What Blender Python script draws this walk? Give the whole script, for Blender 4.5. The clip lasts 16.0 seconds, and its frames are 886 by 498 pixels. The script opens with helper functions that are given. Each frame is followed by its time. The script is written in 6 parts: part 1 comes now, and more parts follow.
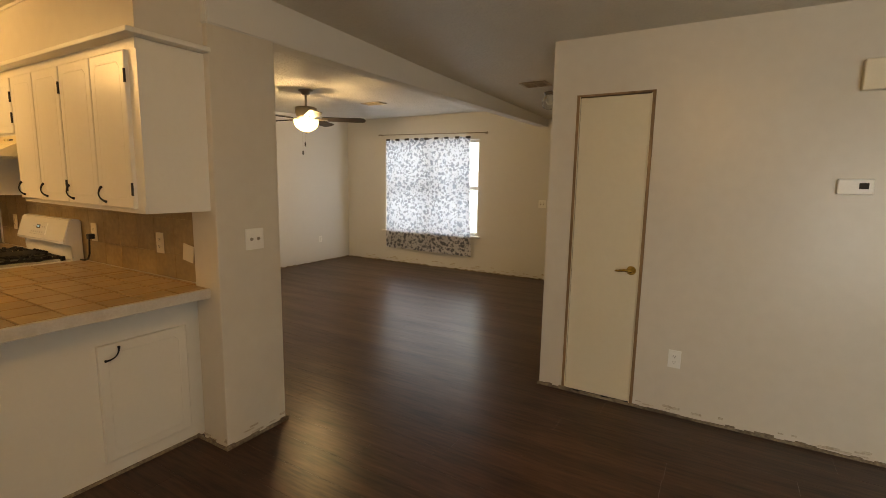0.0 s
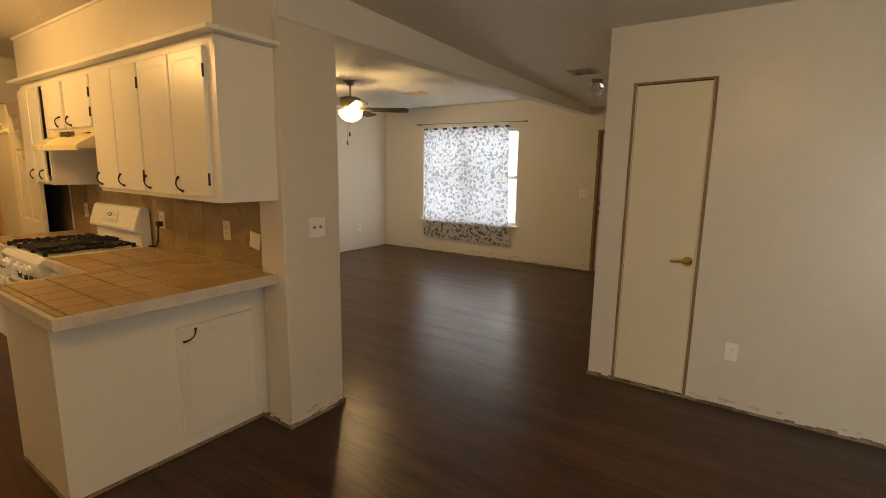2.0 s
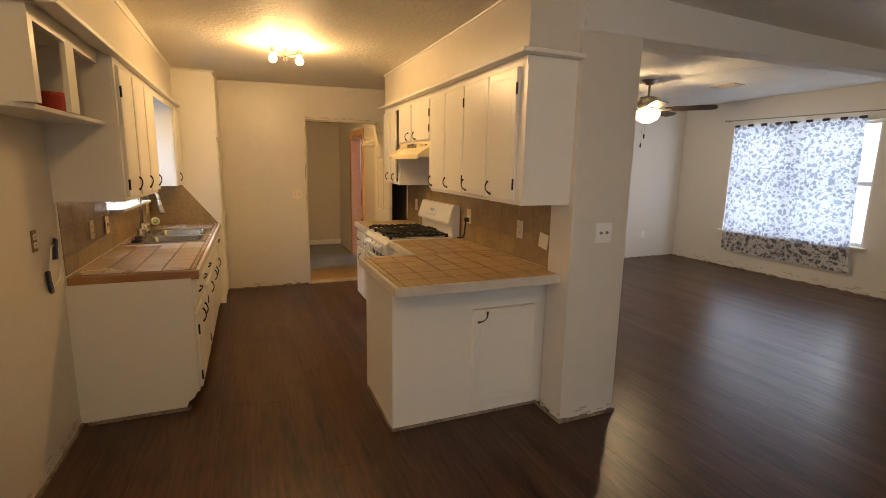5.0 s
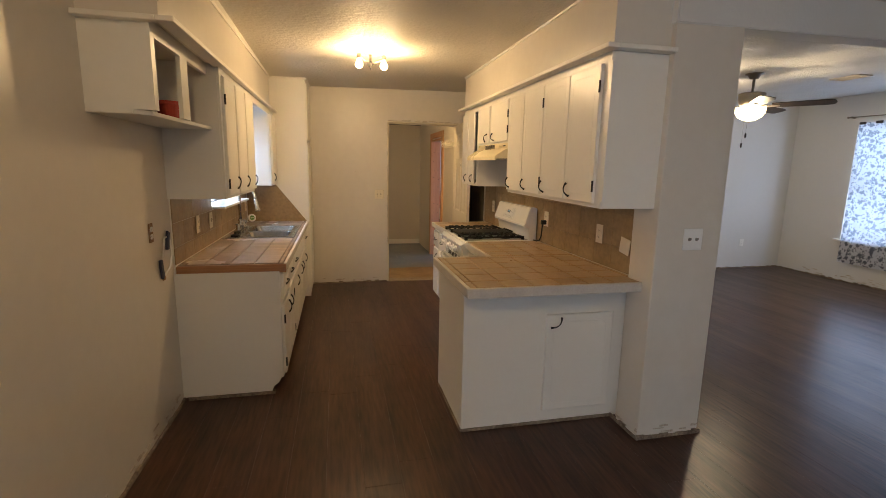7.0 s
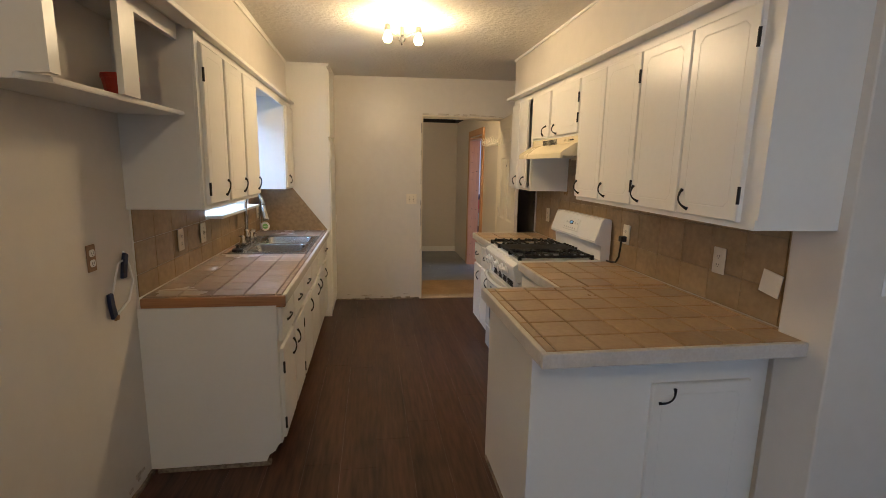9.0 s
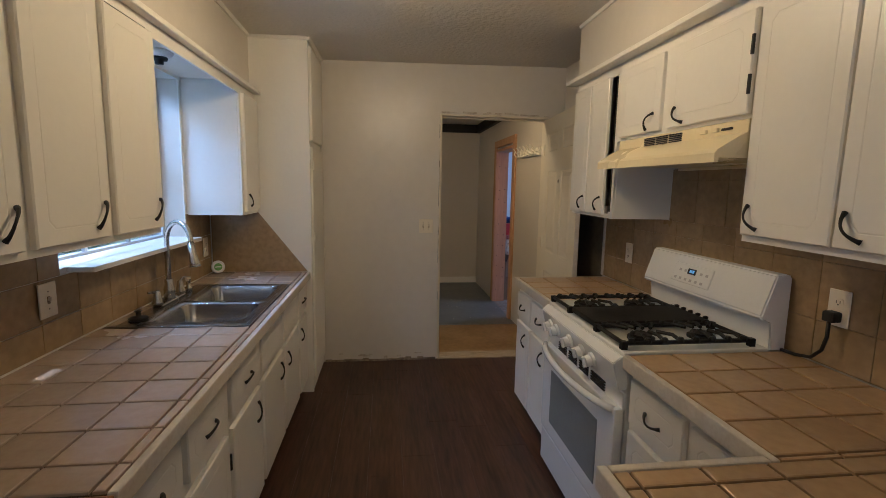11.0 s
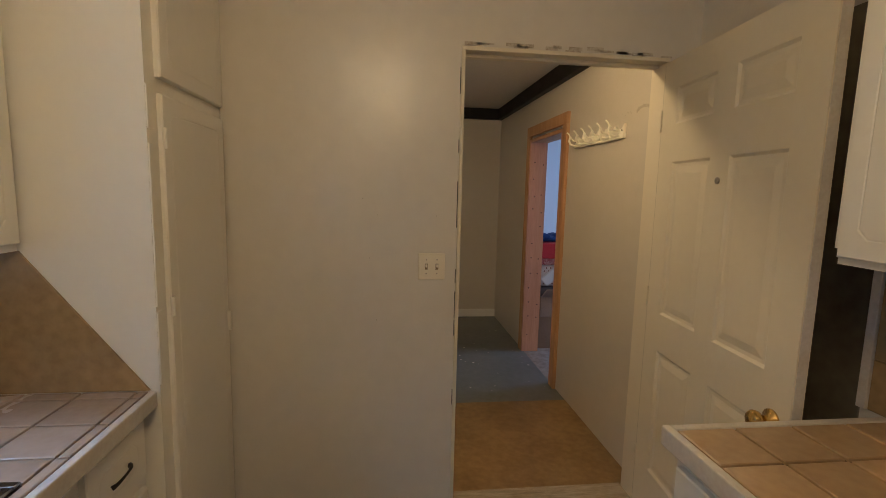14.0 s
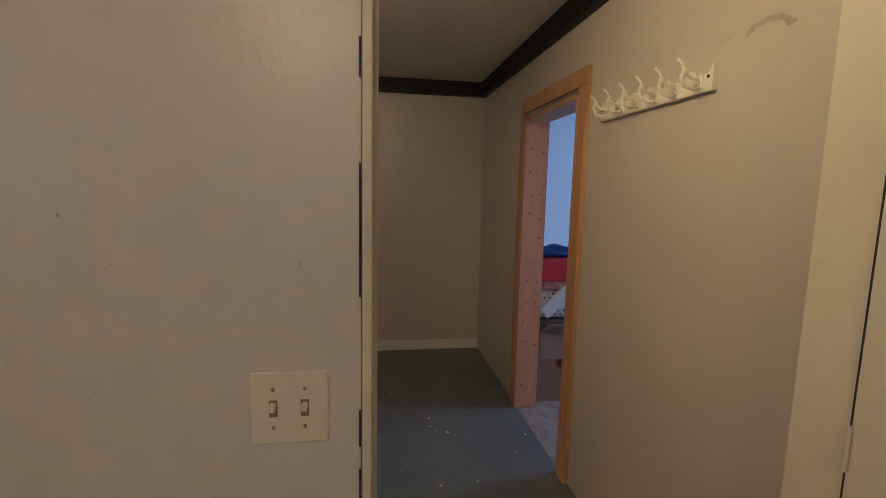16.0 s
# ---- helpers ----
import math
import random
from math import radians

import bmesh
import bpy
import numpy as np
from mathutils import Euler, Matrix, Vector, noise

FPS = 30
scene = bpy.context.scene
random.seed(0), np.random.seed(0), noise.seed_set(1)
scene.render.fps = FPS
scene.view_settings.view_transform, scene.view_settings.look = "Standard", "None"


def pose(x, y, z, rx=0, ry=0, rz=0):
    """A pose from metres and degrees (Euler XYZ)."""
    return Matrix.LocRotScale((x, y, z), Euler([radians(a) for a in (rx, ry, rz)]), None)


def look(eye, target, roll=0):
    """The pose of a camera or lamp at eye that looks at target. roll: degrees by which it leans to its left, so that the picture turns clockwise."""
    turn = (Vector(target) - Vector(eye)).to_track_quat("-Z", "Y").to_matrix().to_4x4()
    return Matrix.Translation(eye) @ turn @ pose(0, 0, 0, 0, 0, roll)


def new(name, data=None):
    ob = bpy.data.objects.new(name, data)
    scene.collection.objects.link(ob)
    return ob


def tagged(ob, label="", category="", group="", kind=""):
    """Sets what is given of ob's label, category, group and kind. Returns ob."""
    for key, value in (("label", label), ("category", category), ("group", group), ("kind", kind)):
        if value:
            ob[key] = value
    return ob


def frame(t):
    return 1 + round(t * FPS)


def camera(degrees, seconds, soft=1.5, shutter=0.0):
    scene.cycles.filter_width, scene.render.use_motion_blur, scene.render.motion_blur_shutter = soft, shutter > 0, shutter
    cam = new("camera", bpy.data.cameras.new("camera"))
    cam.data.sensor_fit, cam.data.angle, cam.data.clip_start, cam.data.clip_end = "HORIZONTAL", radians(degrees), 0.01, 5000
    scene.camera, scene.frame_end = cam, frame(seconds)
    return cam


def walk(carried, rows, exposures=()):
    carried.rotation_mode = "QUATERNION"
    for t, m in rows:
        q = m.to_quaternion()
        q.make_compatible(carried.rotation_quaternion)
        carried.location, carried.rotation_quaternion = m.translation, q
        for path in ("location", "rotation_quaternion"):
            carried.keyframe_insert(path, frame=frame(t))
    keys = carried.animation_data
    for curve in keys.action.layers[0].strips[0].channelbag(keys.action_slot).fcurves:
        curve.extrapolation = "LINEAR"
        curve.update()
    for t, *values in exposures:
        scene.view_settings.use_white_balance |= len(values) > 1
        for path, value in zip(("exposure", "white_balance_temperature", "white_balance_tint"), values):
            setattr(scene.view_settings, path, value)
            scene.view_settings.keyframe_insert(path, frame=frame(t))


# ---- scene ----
cam = camera(87.2, 16.0, 0.8)
PATH = [
    (0, (-0.103, 0.105, 1.487), (-1.11, 1.809, 1.204), 1.0),
    (0.5, (-0.121, 0.092, 1.486), (-1.118, 1.799, 1.183), 1.0),
    (1, (-0.147, 0.071, 1.486), (-1.152, 1.771, 1.17), 0.9),
    (1.5, (-0.186, 0.03, 1.494), (-1.219, 1.71, 1.165), 0.9),
    (2, (-0.222, -0.016, 1.488), (-1.326, 1.618, 1.158), 0.9),
    (2.5, (-0.25, -0.054, 1.503), (-1.464, 1.499, 1.166), 0.9),
    (3, (-0.262, -0.081, 1.51), (-1.616, 1.351, 1.168), 1.0),
    (3.5, (-0.253, -0.1, 1.515), (-1.763, 1.165, 1.171), 1.0),
    (4, (-0.232, -0.114, 1.513), (-1.887, 0.955, 1.171), 1.0),
    (4.5, (-0.216, -0.12, 1.512), (-1.964, 0.79, 1.17), 1.0),
    (5, (-0.199, -0.105, 1.514), (-2.018, 0.652, 1.17), 1.0),
    (6.0, (-0.190, -0.100, 1.513), (-2.084, 0.450, 1.169), 1.0),
    (6.9, (-0.194, -0.086, 1.512), (-2.114, 0.364, 1.168), 1.1),
    (7.5, (-0.254, -0.054, 1.51), (-2.186, 0.337, 1.168), 1.1),
    (8, (-0.474, -0.045, 1.513), (-2.411, 0.31, 1.166), 1.1),
    (8.5, (-0.709, -0.035, 1.503), (-2.652, 0.293, 1.163), 1.1),
    (9, (-1.022, 0.005, 1.5), (-2.969, 0.307, 1.162), 1.1),
    (11.5, (-2.72, 0.117, 1.486), (-4.689, 0.359, 1.232), 1.0),
    (12, (-3.016, 0.127, 1.496), (-4.985, 0.371, 1.247), 1.0),
    (12.5, (-3.327, 0.172, 1.49), (-5.299, 0.411, 1.255), 1.2),
    (13, (-3.663, 0.192, 1.48), (-5.635, 0.431, 1.247), 1.1),
    (13.5, (-3.959, 0.201, 1.49), (-5.931, 0.436, 1.258), 1.2),
    (14, (-4.306, 0.26, 1.487), (-6.277, 0.497, 1.24), 1.4),
    (14.5, (-4.627, 0.321, 1.482), (-6.597, 0.564, 1.235), 1.2),
    (15, (-4.959, 0.366, 1.496), (-6.926, 0.625, 1.245), 1.3),
    (15.3, (-5.159, 0.42, 1.492), (-7.125, 0.691, 1.24), 1.3),
    (15.5, (-5.299, 0.465, 1.487), (-7.262, 0.749, 1.235), 1.3),
    (16, (-5.591, 0.572, 1.495), (-7.551, 0.876, 1.239), 1.3),
]
EXPOSURE = [
    (0.0, 0.48, 9700, 13),
    (2.0, 0.52, 9900, 13),
    (3.5, 0.56, 9200, 14),
    (5.0, 0.66, 7300, 15),
    (7.5, 0.58, 5850, 12),
    (9.0, 0.56, 5200, 11),
    (11.5, -0.16, 4850, 11),
    (12.5, -0.16, 5150, 12),
    (13.0, -0.30, 5350, 13),
    (13.5, 0.0, 5500, 11),
    (14.5, 0.04, 5100, 10),
    (15.0, 0.0, 5030, 10),
    (16.0, -0.06, 4900, 10),
]
walk(cam, [(t, look(eye, target, roll)) for t, eye, target, roll in PATH], EXPOSURE)

# ---------------------------------------------------------------- light
world = bpy.data.worlds.new("world")
scene.world = world
world.use_nodes = True
wn = world.node_tree.nodes
sky = wn.new("ShaderNodeTexSky")
sky.sky_type, sky.sun_disc = "NISHITA", False
sky.sun_elevation, sky.sun_rotation = radians(52), radians(200)
wn["Background"].inputs["Strength"].default_value = 0.15
world.node_tree.links.new(sky.outputs[0], wn["Background"].inputs["Color"])


def lamp(name, kind, energy, color, m, size=None, size_y=None):
    data = bpy.data.lights.new(name, kind)
    data.energy, data.color = energy, color
    if kind == "AREA":
        data.shape, data.size, data.size_y = "RECTANGLE", size, size_y
    elif kind == "SUN":
        data.angle = radians(0.6)
    else:
        data.shadow_soft_size = size
    ob = new(name, data)
    ob.matrix_world = m
    return ob


lamp("sun", "SUN", 3.5, (1.0, 0.95, 0.86), look((0, 0, 8), (3.0, 0.9, 5.0)))
DAY = (0.66, 0.80, 1.0)
WARM = (1.0, 0.66, 0.30)
lamp("living_window_sky", "AREA", 33, DAY, look((-4.50, 7.19, 1.40), (-4.50, 0, 1.3)), 1.8, 1.5)
lamp("living_window_light", "AREA", 6, DAY, look((-4.50, 6.935, 1.40), (-4.50, 0, 1.2)), 1.75, 1.35)
lamp("kitchen_window_light", "AREA", 66, (0.52, 0.71, 1.0), look((-4.70, -1.80, 2.80), (-4.85, -0.7, 1.2)), 1.3, 0.8)
lamp("patio_window_light", "AREA", 26, DAY, look((1.75, -1.19, 1.05), (1.75, 3, 0.8)), 1.7, 1.9)
lamp("back_room_window_light", "AREA", 40, (0.55, 0.7, 1.0), look((-8.6, 4.64, 1.4), (-8.9, 1.5, 1.0)), 1.2, 1.1)
lamp("kitchen_bulb", "POINT", 12.5, WARM, pose(-4.25, 0.115, 2.335), 0.035)
lamp("kitchen_bulb", "POINT", 12.5, WARM, pose(-4.27, 0.318, 2.335), 0.035)
lamp("fan_bulb", "POINT", 33, (1.0, 0.76, 0.45), pose(-4.43, 4.17, 2.135), 0.05)
lamp("passage_bulb", "POINT", 23, WARM, pose(-6.75, 0.55, 2.34), 0.05)
lamp("dining_bulb", "POINT", 13, WARM, pose(-0.35, -0.28, 2.28), 0.06)

# ---------------------------------------------------------------- materials


def mat(name, color, rough=0.5, metal=0.0, var=0.08, scale=6.0, fine=90.0, bump=0.0, bump_scale=120.0, tint=None, stain=0.0, spec=0.5, rnd=0.0, stretch=(1, 1, 1), glow=None, coat=0.0):
    """Two scales of colour variation, optional stains, relief and a step of colour by object."""
    m = bpy.data.materials.new(name)
    m.use_nodes = True
    t = m.node_tree
    n, l = t.nodes, t.links
    p = n["Principled BSDF"]
    p.inputs["Roughness"].default_value, p.inputs["Metallic"].default_value = rough, metal
    p.inputs["Specular IOR Level"].default_value = spec
    p.inputs["Coat Weight"].default_value = coat
    geo = n.new("ShaderNodeNewGeometry")
    mp = n.new("ShaderNodeMapping")
    mp.inputs["Scale"].default_value = stretch
    l.new(geo.outputs["Position"], mp.inputs["Vector"])

    def tex(s, detail=4.0):
        x = n.new("ShaderNodeTexNoise")
        x.inputs["Scale"].default_value, x.inputs["Detail"].default_value = s, detail
        l.new(mp.outputs[0], x.inputs["Vector"])
        return x
    a, b = tex(scale), tex(fine, 2.0)
    dark = tint or tuple(c * 0.6 for c in color)
    mix = n.new("ShaderNodeMix")
    mix.data_type = "RGBA"
    mix.inputs["A"].default_value, mix.inputs["B"].default_value = (*color, 1), (*dark, 1)
    add = n.new("ShaderNodeMath")
    add.operation = "ADD"
    l.new(a.outputs["Fac"], add.inputs[0])
    l.new(b.outputs["Fac"], add.inputs[1])
    mr = n.new("ShaderNodeMapRange")
    mr.inputs["From Min"].default_value, mr.inputs["From Max"].default_value = 0.7, 1.35
    mr.inputs["To Max"].default_value = min(1.0, var * 4)
    l.new(add.outputs[0], mr.inputs["Value"])
    l.new(mr.outputs[0], mix.inputs["Factor"])
    out = mix.outputs["Result"]
    if stain:
        s = tex(scale * 0.45, 8.0)
        sr = n.new("ShaderNodeMapRange")
        sr.inputs["From Min"].default_value, sr.inputs["From Max"].default_value = 0.56, 0.72
        sr.inputs["To Max"].default_value = stain
        l.new(s.outputs["Fac"], sr.inputs["Value"])
        mx = n.new("ShaderNodeMix")
        mx.data_type = "RGBA"
        mx.inputs["B"].default_value = (*[c * 0.45 for c in dark], 1)
        l.new(out, mx.inputs["A"])
        l.new(sr.outputs[0], mx.inputs["Factor"])
        out = mx.outputs["Result"]
    if rnd:
        oi = n.new("ShaderNodeObjectInfo")
        rr = n.new("ShaderNodeMapRange")
        rr.inputs["To Min"].default_value, rr.inputs["To Max"].default_value = 1 - rnd, 1 + rnd
        l.new(oi.outputs["Random"], rr.inputs["Value"])
        hs = n.new("ShaderNodeHueSaturation")
        l.new(rr.outputs[0], hs.inputs["Value"])
        l.new(out, hs.inputs["Color"])
        out = hs.outputs[0]
    l.new(out, p.inputs["Base Color"])
    rm = n.new("ShaderNodeMapRange")
    rm.inputs["To Min"].default_value, rm.inputs["To Max"].default_value = max(0.02, rough * 0.8), min(1, rough * 1.2)
    l.new(a.outputs["Fac"], rm.inputs["Value"])
    l.new(rm.outputs[0], p.inputs["Roughness"])
    if bump:
        c = tex(bump_scale, 3.0)
        bp = n.new("ShaderNodeBump")
        bp.inputs["Strength"].default_value, bp.inputs["Distance"].default_value = min(1, bump), 0.004 * max(1, bump)
        l.new(c.outputs["Fac"], bp.inputs["Height"])
        l.new(bp.outputs[0], p.inputs["Normal"])
    if glow:
        p.inputs["Emission Color"].default_value, p.inputs["Emission Strength"].default_value = (*glow[:3], 1), glow[3]
    return m


WALL = mat("wall_paint", (0.68, 0.63, 0.55), 0.31, var=0.07, scale=1.6, fine=14, bump=0.15, bump_scale=75, tint=(0.55, 0.50, 0.43))
WALL_LIV = mat("living_wall_paint", (0.70, 0.69, 0.66), 0.75, spec=0.25, var=0.04, scale=1.5, fine=14, bump=0.25, bump_scale=60, tint=(0.60, 0.60, 0.58))
CEIL = mat("ceiling_texture", (0.70, 0.66, 0.58), 0.6, var=0.1, scale=3, fine=60, bump=1.7, bump_scale=34, tint=(0.58, 0.54, 0.47))
POP = mat("living_ceiling_texture", (0.68, 0.67, 0.64), 0.85, var=0.12, scale=3, fine=60, bump=4.0, bump_scale=38, tint=(0.52, 0.51, 0.48))
CAB = mat("cabinet_paint", (0.80, 0.77, 0.70), 0.32, var=0.04, scale=5, fine=40, bump=0.12, bump_scale=45, tint=(0.70, 0.66, 0.58))
TRIMW = mat("trim_paint", (0.80, 0.77, 0.70), 0.4, var=0.06, scale=8, fine=50, bump=0.15, tint=(0.66, 0.62, 0.54))
DOORP = mat("door_paint", (0.72, 0.65, 0.50), 0.34, var=0.06, scale=2, fine=30, tint=(0.62, 0.55, 0.41), bump=0.12, bump_scale=70)
RAW = mat("raw_wood_edge", (0.33, 0.20, 0.105), 0.75, var=0.25, scale=14, fine=60, stain=0.9, stretch=(1, 1, 0.25), tint=(0.20, 0.12, 0.06), bump=0.5)
# dirt at the foot, plus the gap's shade put into the dark tint
GAP = mat("wall_foot_dirt_and_shade", (0.36, 0.29, 0.21), 0.9, var=0.25, scale=9, fine=60, stain=0.9, tint=(0.10, 0.07, 0.05), bump=1.0, bump_scale=60)
CRUMB = mat("plaster_residue", (0.66, 0.60, 0.50), 0.9, var=0.25, scale=18, fine=80, tint=(0.38, 0.31, 0.23), bump=1.0, bump_scale=90)
PLANK = mat("dark_vinyl_plank", (0.096, 0.047, 0.029), 0.31, var=0.25, scale=5, fine=32, tint=(0.022, 0.011, 0.008), rnd=0.10, stretch=(0.16, 1.5, 1), bump=0.16, bump_scale=34, spec=0.27)
SUBF = mat("plank_joint", (0.012, 0.007, 0.005), 0.8)
TILE = mat("counter_tile", (0.46, 0.32, 0.175), 0.30, var=0.15, scale=4, fine=40, tint=(0.30, 0.19, 0.105), rnd=0.13, bump=0.1, bump_scale=40)
TILEW = mat("backsplash_tile", (0.39, 0.272, 0.135), 0.30, var=0.25, scale=5, fine=30, tint=(0.25, 0.17, 0.082), rnd=0.07, stain=0.10, bump=0.1, bump_scale=30)
TILEP = mat("sink_counter_tile", (0.42, 0.325, 0.25), 0.26, var=0.14, scale=3, fine=40, tint=(0.31, 0.225, 0.165), rnd=0.10, bump=0.1, bump_scale=40)
GROUT = mat("grout", (0.085, 0.048, 0.03), 0.85, var=0.2, scale=20)
GROUTW = mat("wall_grout", (0.33, 0.235, 0.12), 0.85, var=0.2, scale=20)
NOSE = mat("painted_counter_edge", (0.62, 0.58, 0.52), 0.5, var=0.15, scale=10, stain=0.3, tint=(0.46, 0.40, 0.34))
SILLW = mat("scraped_sill", (0.42, 0.35, 0.26), 0.7, var=0.25, scale=12, fine=60, stain=0.6, stretch=(4, 0.5, 1), tint=(0.26, 0.20, 0.13), bump=0.3)
WOODE = mat("varnished_wood_edge", (0.40, 0.20, 0.08), 0.4, var=0.25, scale=8, fine=60, stretch=(1, 0.12, 3), tint=(0.25, 0.11, 0.04))
PINE = mat("raw_pine", (0.56, 0.33, 0.16), 0.6, var=0.22, scale=6, fine=40, stretch=(3, 3, 0.2), tint=(0.40, 0.20, 0.08), stain=0.15)
PINK = mat("pink_pine", (0.58, 0.31, 0.20), 0.6, var=0.2, scale=6, fine=40, stretch=(3, 3, 0.2), tint=(0.44, 0.21, 0.12), stain=0.15)
BLACK = mat("black_iron", (0.012, 0.011, 0.011), 0.5, var=0.2, spec=0.4)
CAST = mat("cast_iron", (0.010, 0.010, 0.010), 0.6, var=0.2, bump=0.2, spec=0.35)
PANELD = mat("dark_wall_panel", (0.15, 0.13, 0.095), 0.5, var=0.3, scale=4, fine=20, tint=(0.08, 0.068, 0.05))
DARK = mat("gap_shade_black", (0.012, 0.008, 0.005), 0.9)
CROWN = mat("black_crown_paint", (0.006, 0.006, 0.006), 0.5, spec=0.3)
ENAMEL = mat("white_enamel", (0.80, 0.80, 0.78), 0.16, var=0.02, coat=0.3)
ENAMEL_IN = mat("grey_plastic", (0.46, 0.46, 0.45), 0.4)
OVENGLASS = mat("oven_glass", (0.25, 0.265, 0.26), 0.06, var=0.05, spec=0.6)
HOOD = mat("almond_enamel", (0.80, 0.70, 0.45), 0.28, var=0.08, scale=3, tint=(0.70, 0.58, 0.33))
STEEL = mat("brushed_steel", (0.36, 0.355, 0.35), 0.25, metal=1.0, var=0.1, scale=30, fine=200, stretch=(1, 6, 1), tint=(0.42, 0.41, 0.40))
NICKEL = mat("brushed_nickel", (0.56, 0.53, 0.48), 0.26, metal=1.0, var=0.05)
BRASS = mat("brass", (0.72, 0.47, 0.13), 0.2, metal=1.0, var=0.1)
PLATE = mat("switch_plate", (0.87, 0.86, 0.82), 0.35, var=0.03)
PLATEC = mat("almond_plate", (0.80, 0.72, 0.56), 0.4, var=0.03)
# darker almond that paints the shade inside the toggle slots
TOGGLE_SHADE = mat("toggle_slot", (0.26, 0.19, 0.10), 0.6, var=0.1)
SLOT = mat("slot_dark", (0.03, 0.025, 0.02), 0.7)
VINYL = mat("window_vinyl", (0.80, 0.80, 0.78), 0.35, var=0.03)
ALU = mat("window_aluminium", (0.55, 0.56, 0.56), 0.45, metal=0.2, var=0.15)
TAPE = mat("blue_tape", (0.012, 0.018, 0.06), 0.5, var=0.15)
RED = mat("red_plastic", (0.45, 0.035, 0.02), 0.4, var=0.1)
REDB = mat("red_cardboard", (0.50, 0.02, 0.03), 0.5, var=0.1)
BLUEC = mat("blue_cloth", (0.012, 0.05, 0.22), 0.85, var=0.2, bump=0.4)
CARD = mat("cardboard", (0.26, 0.17, 0.11), 0.8, var=0.15, scale=5, tint=(0.19, 0.12, 0.075))
CARDL = mat("pale_cardboard", (0.36, 0.26, 0.20), 0.8, var=0.15)
GREYC = mat("grey_cloth", (0.12, 0.10, 0.10), 0.9, var=0.2, bump=0.4)
CONC = mat("grey_floor_paint", (0.15, 0.165, 0.165), 0.33, var=0.2, scale=2.5, fine=18, tint=(0.105, 0.115, 0.115), stain=0.25, bump=0.15, bump_scale=25)
TAN = mat("tan_plywood", (0.32, 0.205, 0.085), 0.42, var=0.25, scale=3, fine=20, tint=(0.20, 0.12, 0.045), stain=0.45, bump=0.2, bump_scale=30)
VINYLF = mat("worn_vinyl_floor", (0.36, 0.31, 0.27), 0.5, var=0.3, scale=9, fine=30, tint=(0.22, 0.17, 0.14), stain=0.4)
HALLW = mat("hall_paint", (0.58, 0.525, 0.43), 0.30, var=0.07, scale=1.8, fine=14, bump=0.2, bump_scale=60, tint=(0.50, 0.45, 0.33))
RAILC = mat("cream_rail_paint", (0.84, 0.79, 0.64), 0.4, var=0.05)
SMUDGE = mat("wall_smudge", (0.50, 0.45, 0.36), 0.5, var=0.2, scale=20, tint=(0.34, 0.29, 0.21))
BACKW = mat("back_room_paint", (0.66, 0.68, 0.72), 0.6, var=0.06, scale=2, tint=(0.55, 0.57, 0.62))
BLADE = mat("fan_blade", (0.022, 0.014, 0.010), 0.4, var=0.2, stretch=(1, 6, 1), tint=(0.012, 0.008, 0.006))
PEWTER = mat("fan_pewter", (0.36, 0.32, 0.27), 0.35, metal=0.9, var=0.1)
BULB = mat("lit_bulb", (1, 0.9, 0.7), 0.3, glow=(1.0, 0.66, 0.26, 30))
FROST = mat("lit_frosted_bowl", (1, 0.9, 0.7), 0.3, glow=(1.0, 0.72, 0.36, 7))
VENTP = mat("vent_paint", (0.55, 0.47, 0.36), 0.5, var=0.1)
BRICK = mat("pale_brick", (0.45, 0.38, 0.32), 0.85, var=0.2, rnd=0.2, bump=0.5, bump_scale=50)
GRASS = mat("lawn", (0.10, 0.16, 0.04), 0.9, var=0.3, scale=2)
LEAF = mat("leaf", (0.07, 0.14, 0.03), 0.6, var=0.2)
BARK = mat("bark", (0.12, 0.09, 0.06), 0.9, var=0.3, bump=1.0, bump_scale=20)
CONCP = mat("porch_concrete", (0.50, 0.48, 0.45), 0.85, var=0.15)
LCD = mat("clock_display", (0.02, 0.04, 0.06), 0.3, glow=(0.25, 0.55, 0.8, 0.9))
GREEN = mat("green_dial", (0.18, 0.42, 0.10), 0.5, var=0.2)

GLASS = bpy.data.materials.new("clear_glass")
GLASS.use_nodes = True
gp = GLASS.node_tree.nodes["Principled BSDF"]
gp.inputs["Transmission Weight"].default_value, gp.inputs["Roughness"].default_value, gp.inputs["IOR"].default_value = 1.0, 0.0, 1.45
gp.inputs["Base Color"].default_value = (0.95, 0.98, 0.97, 1)


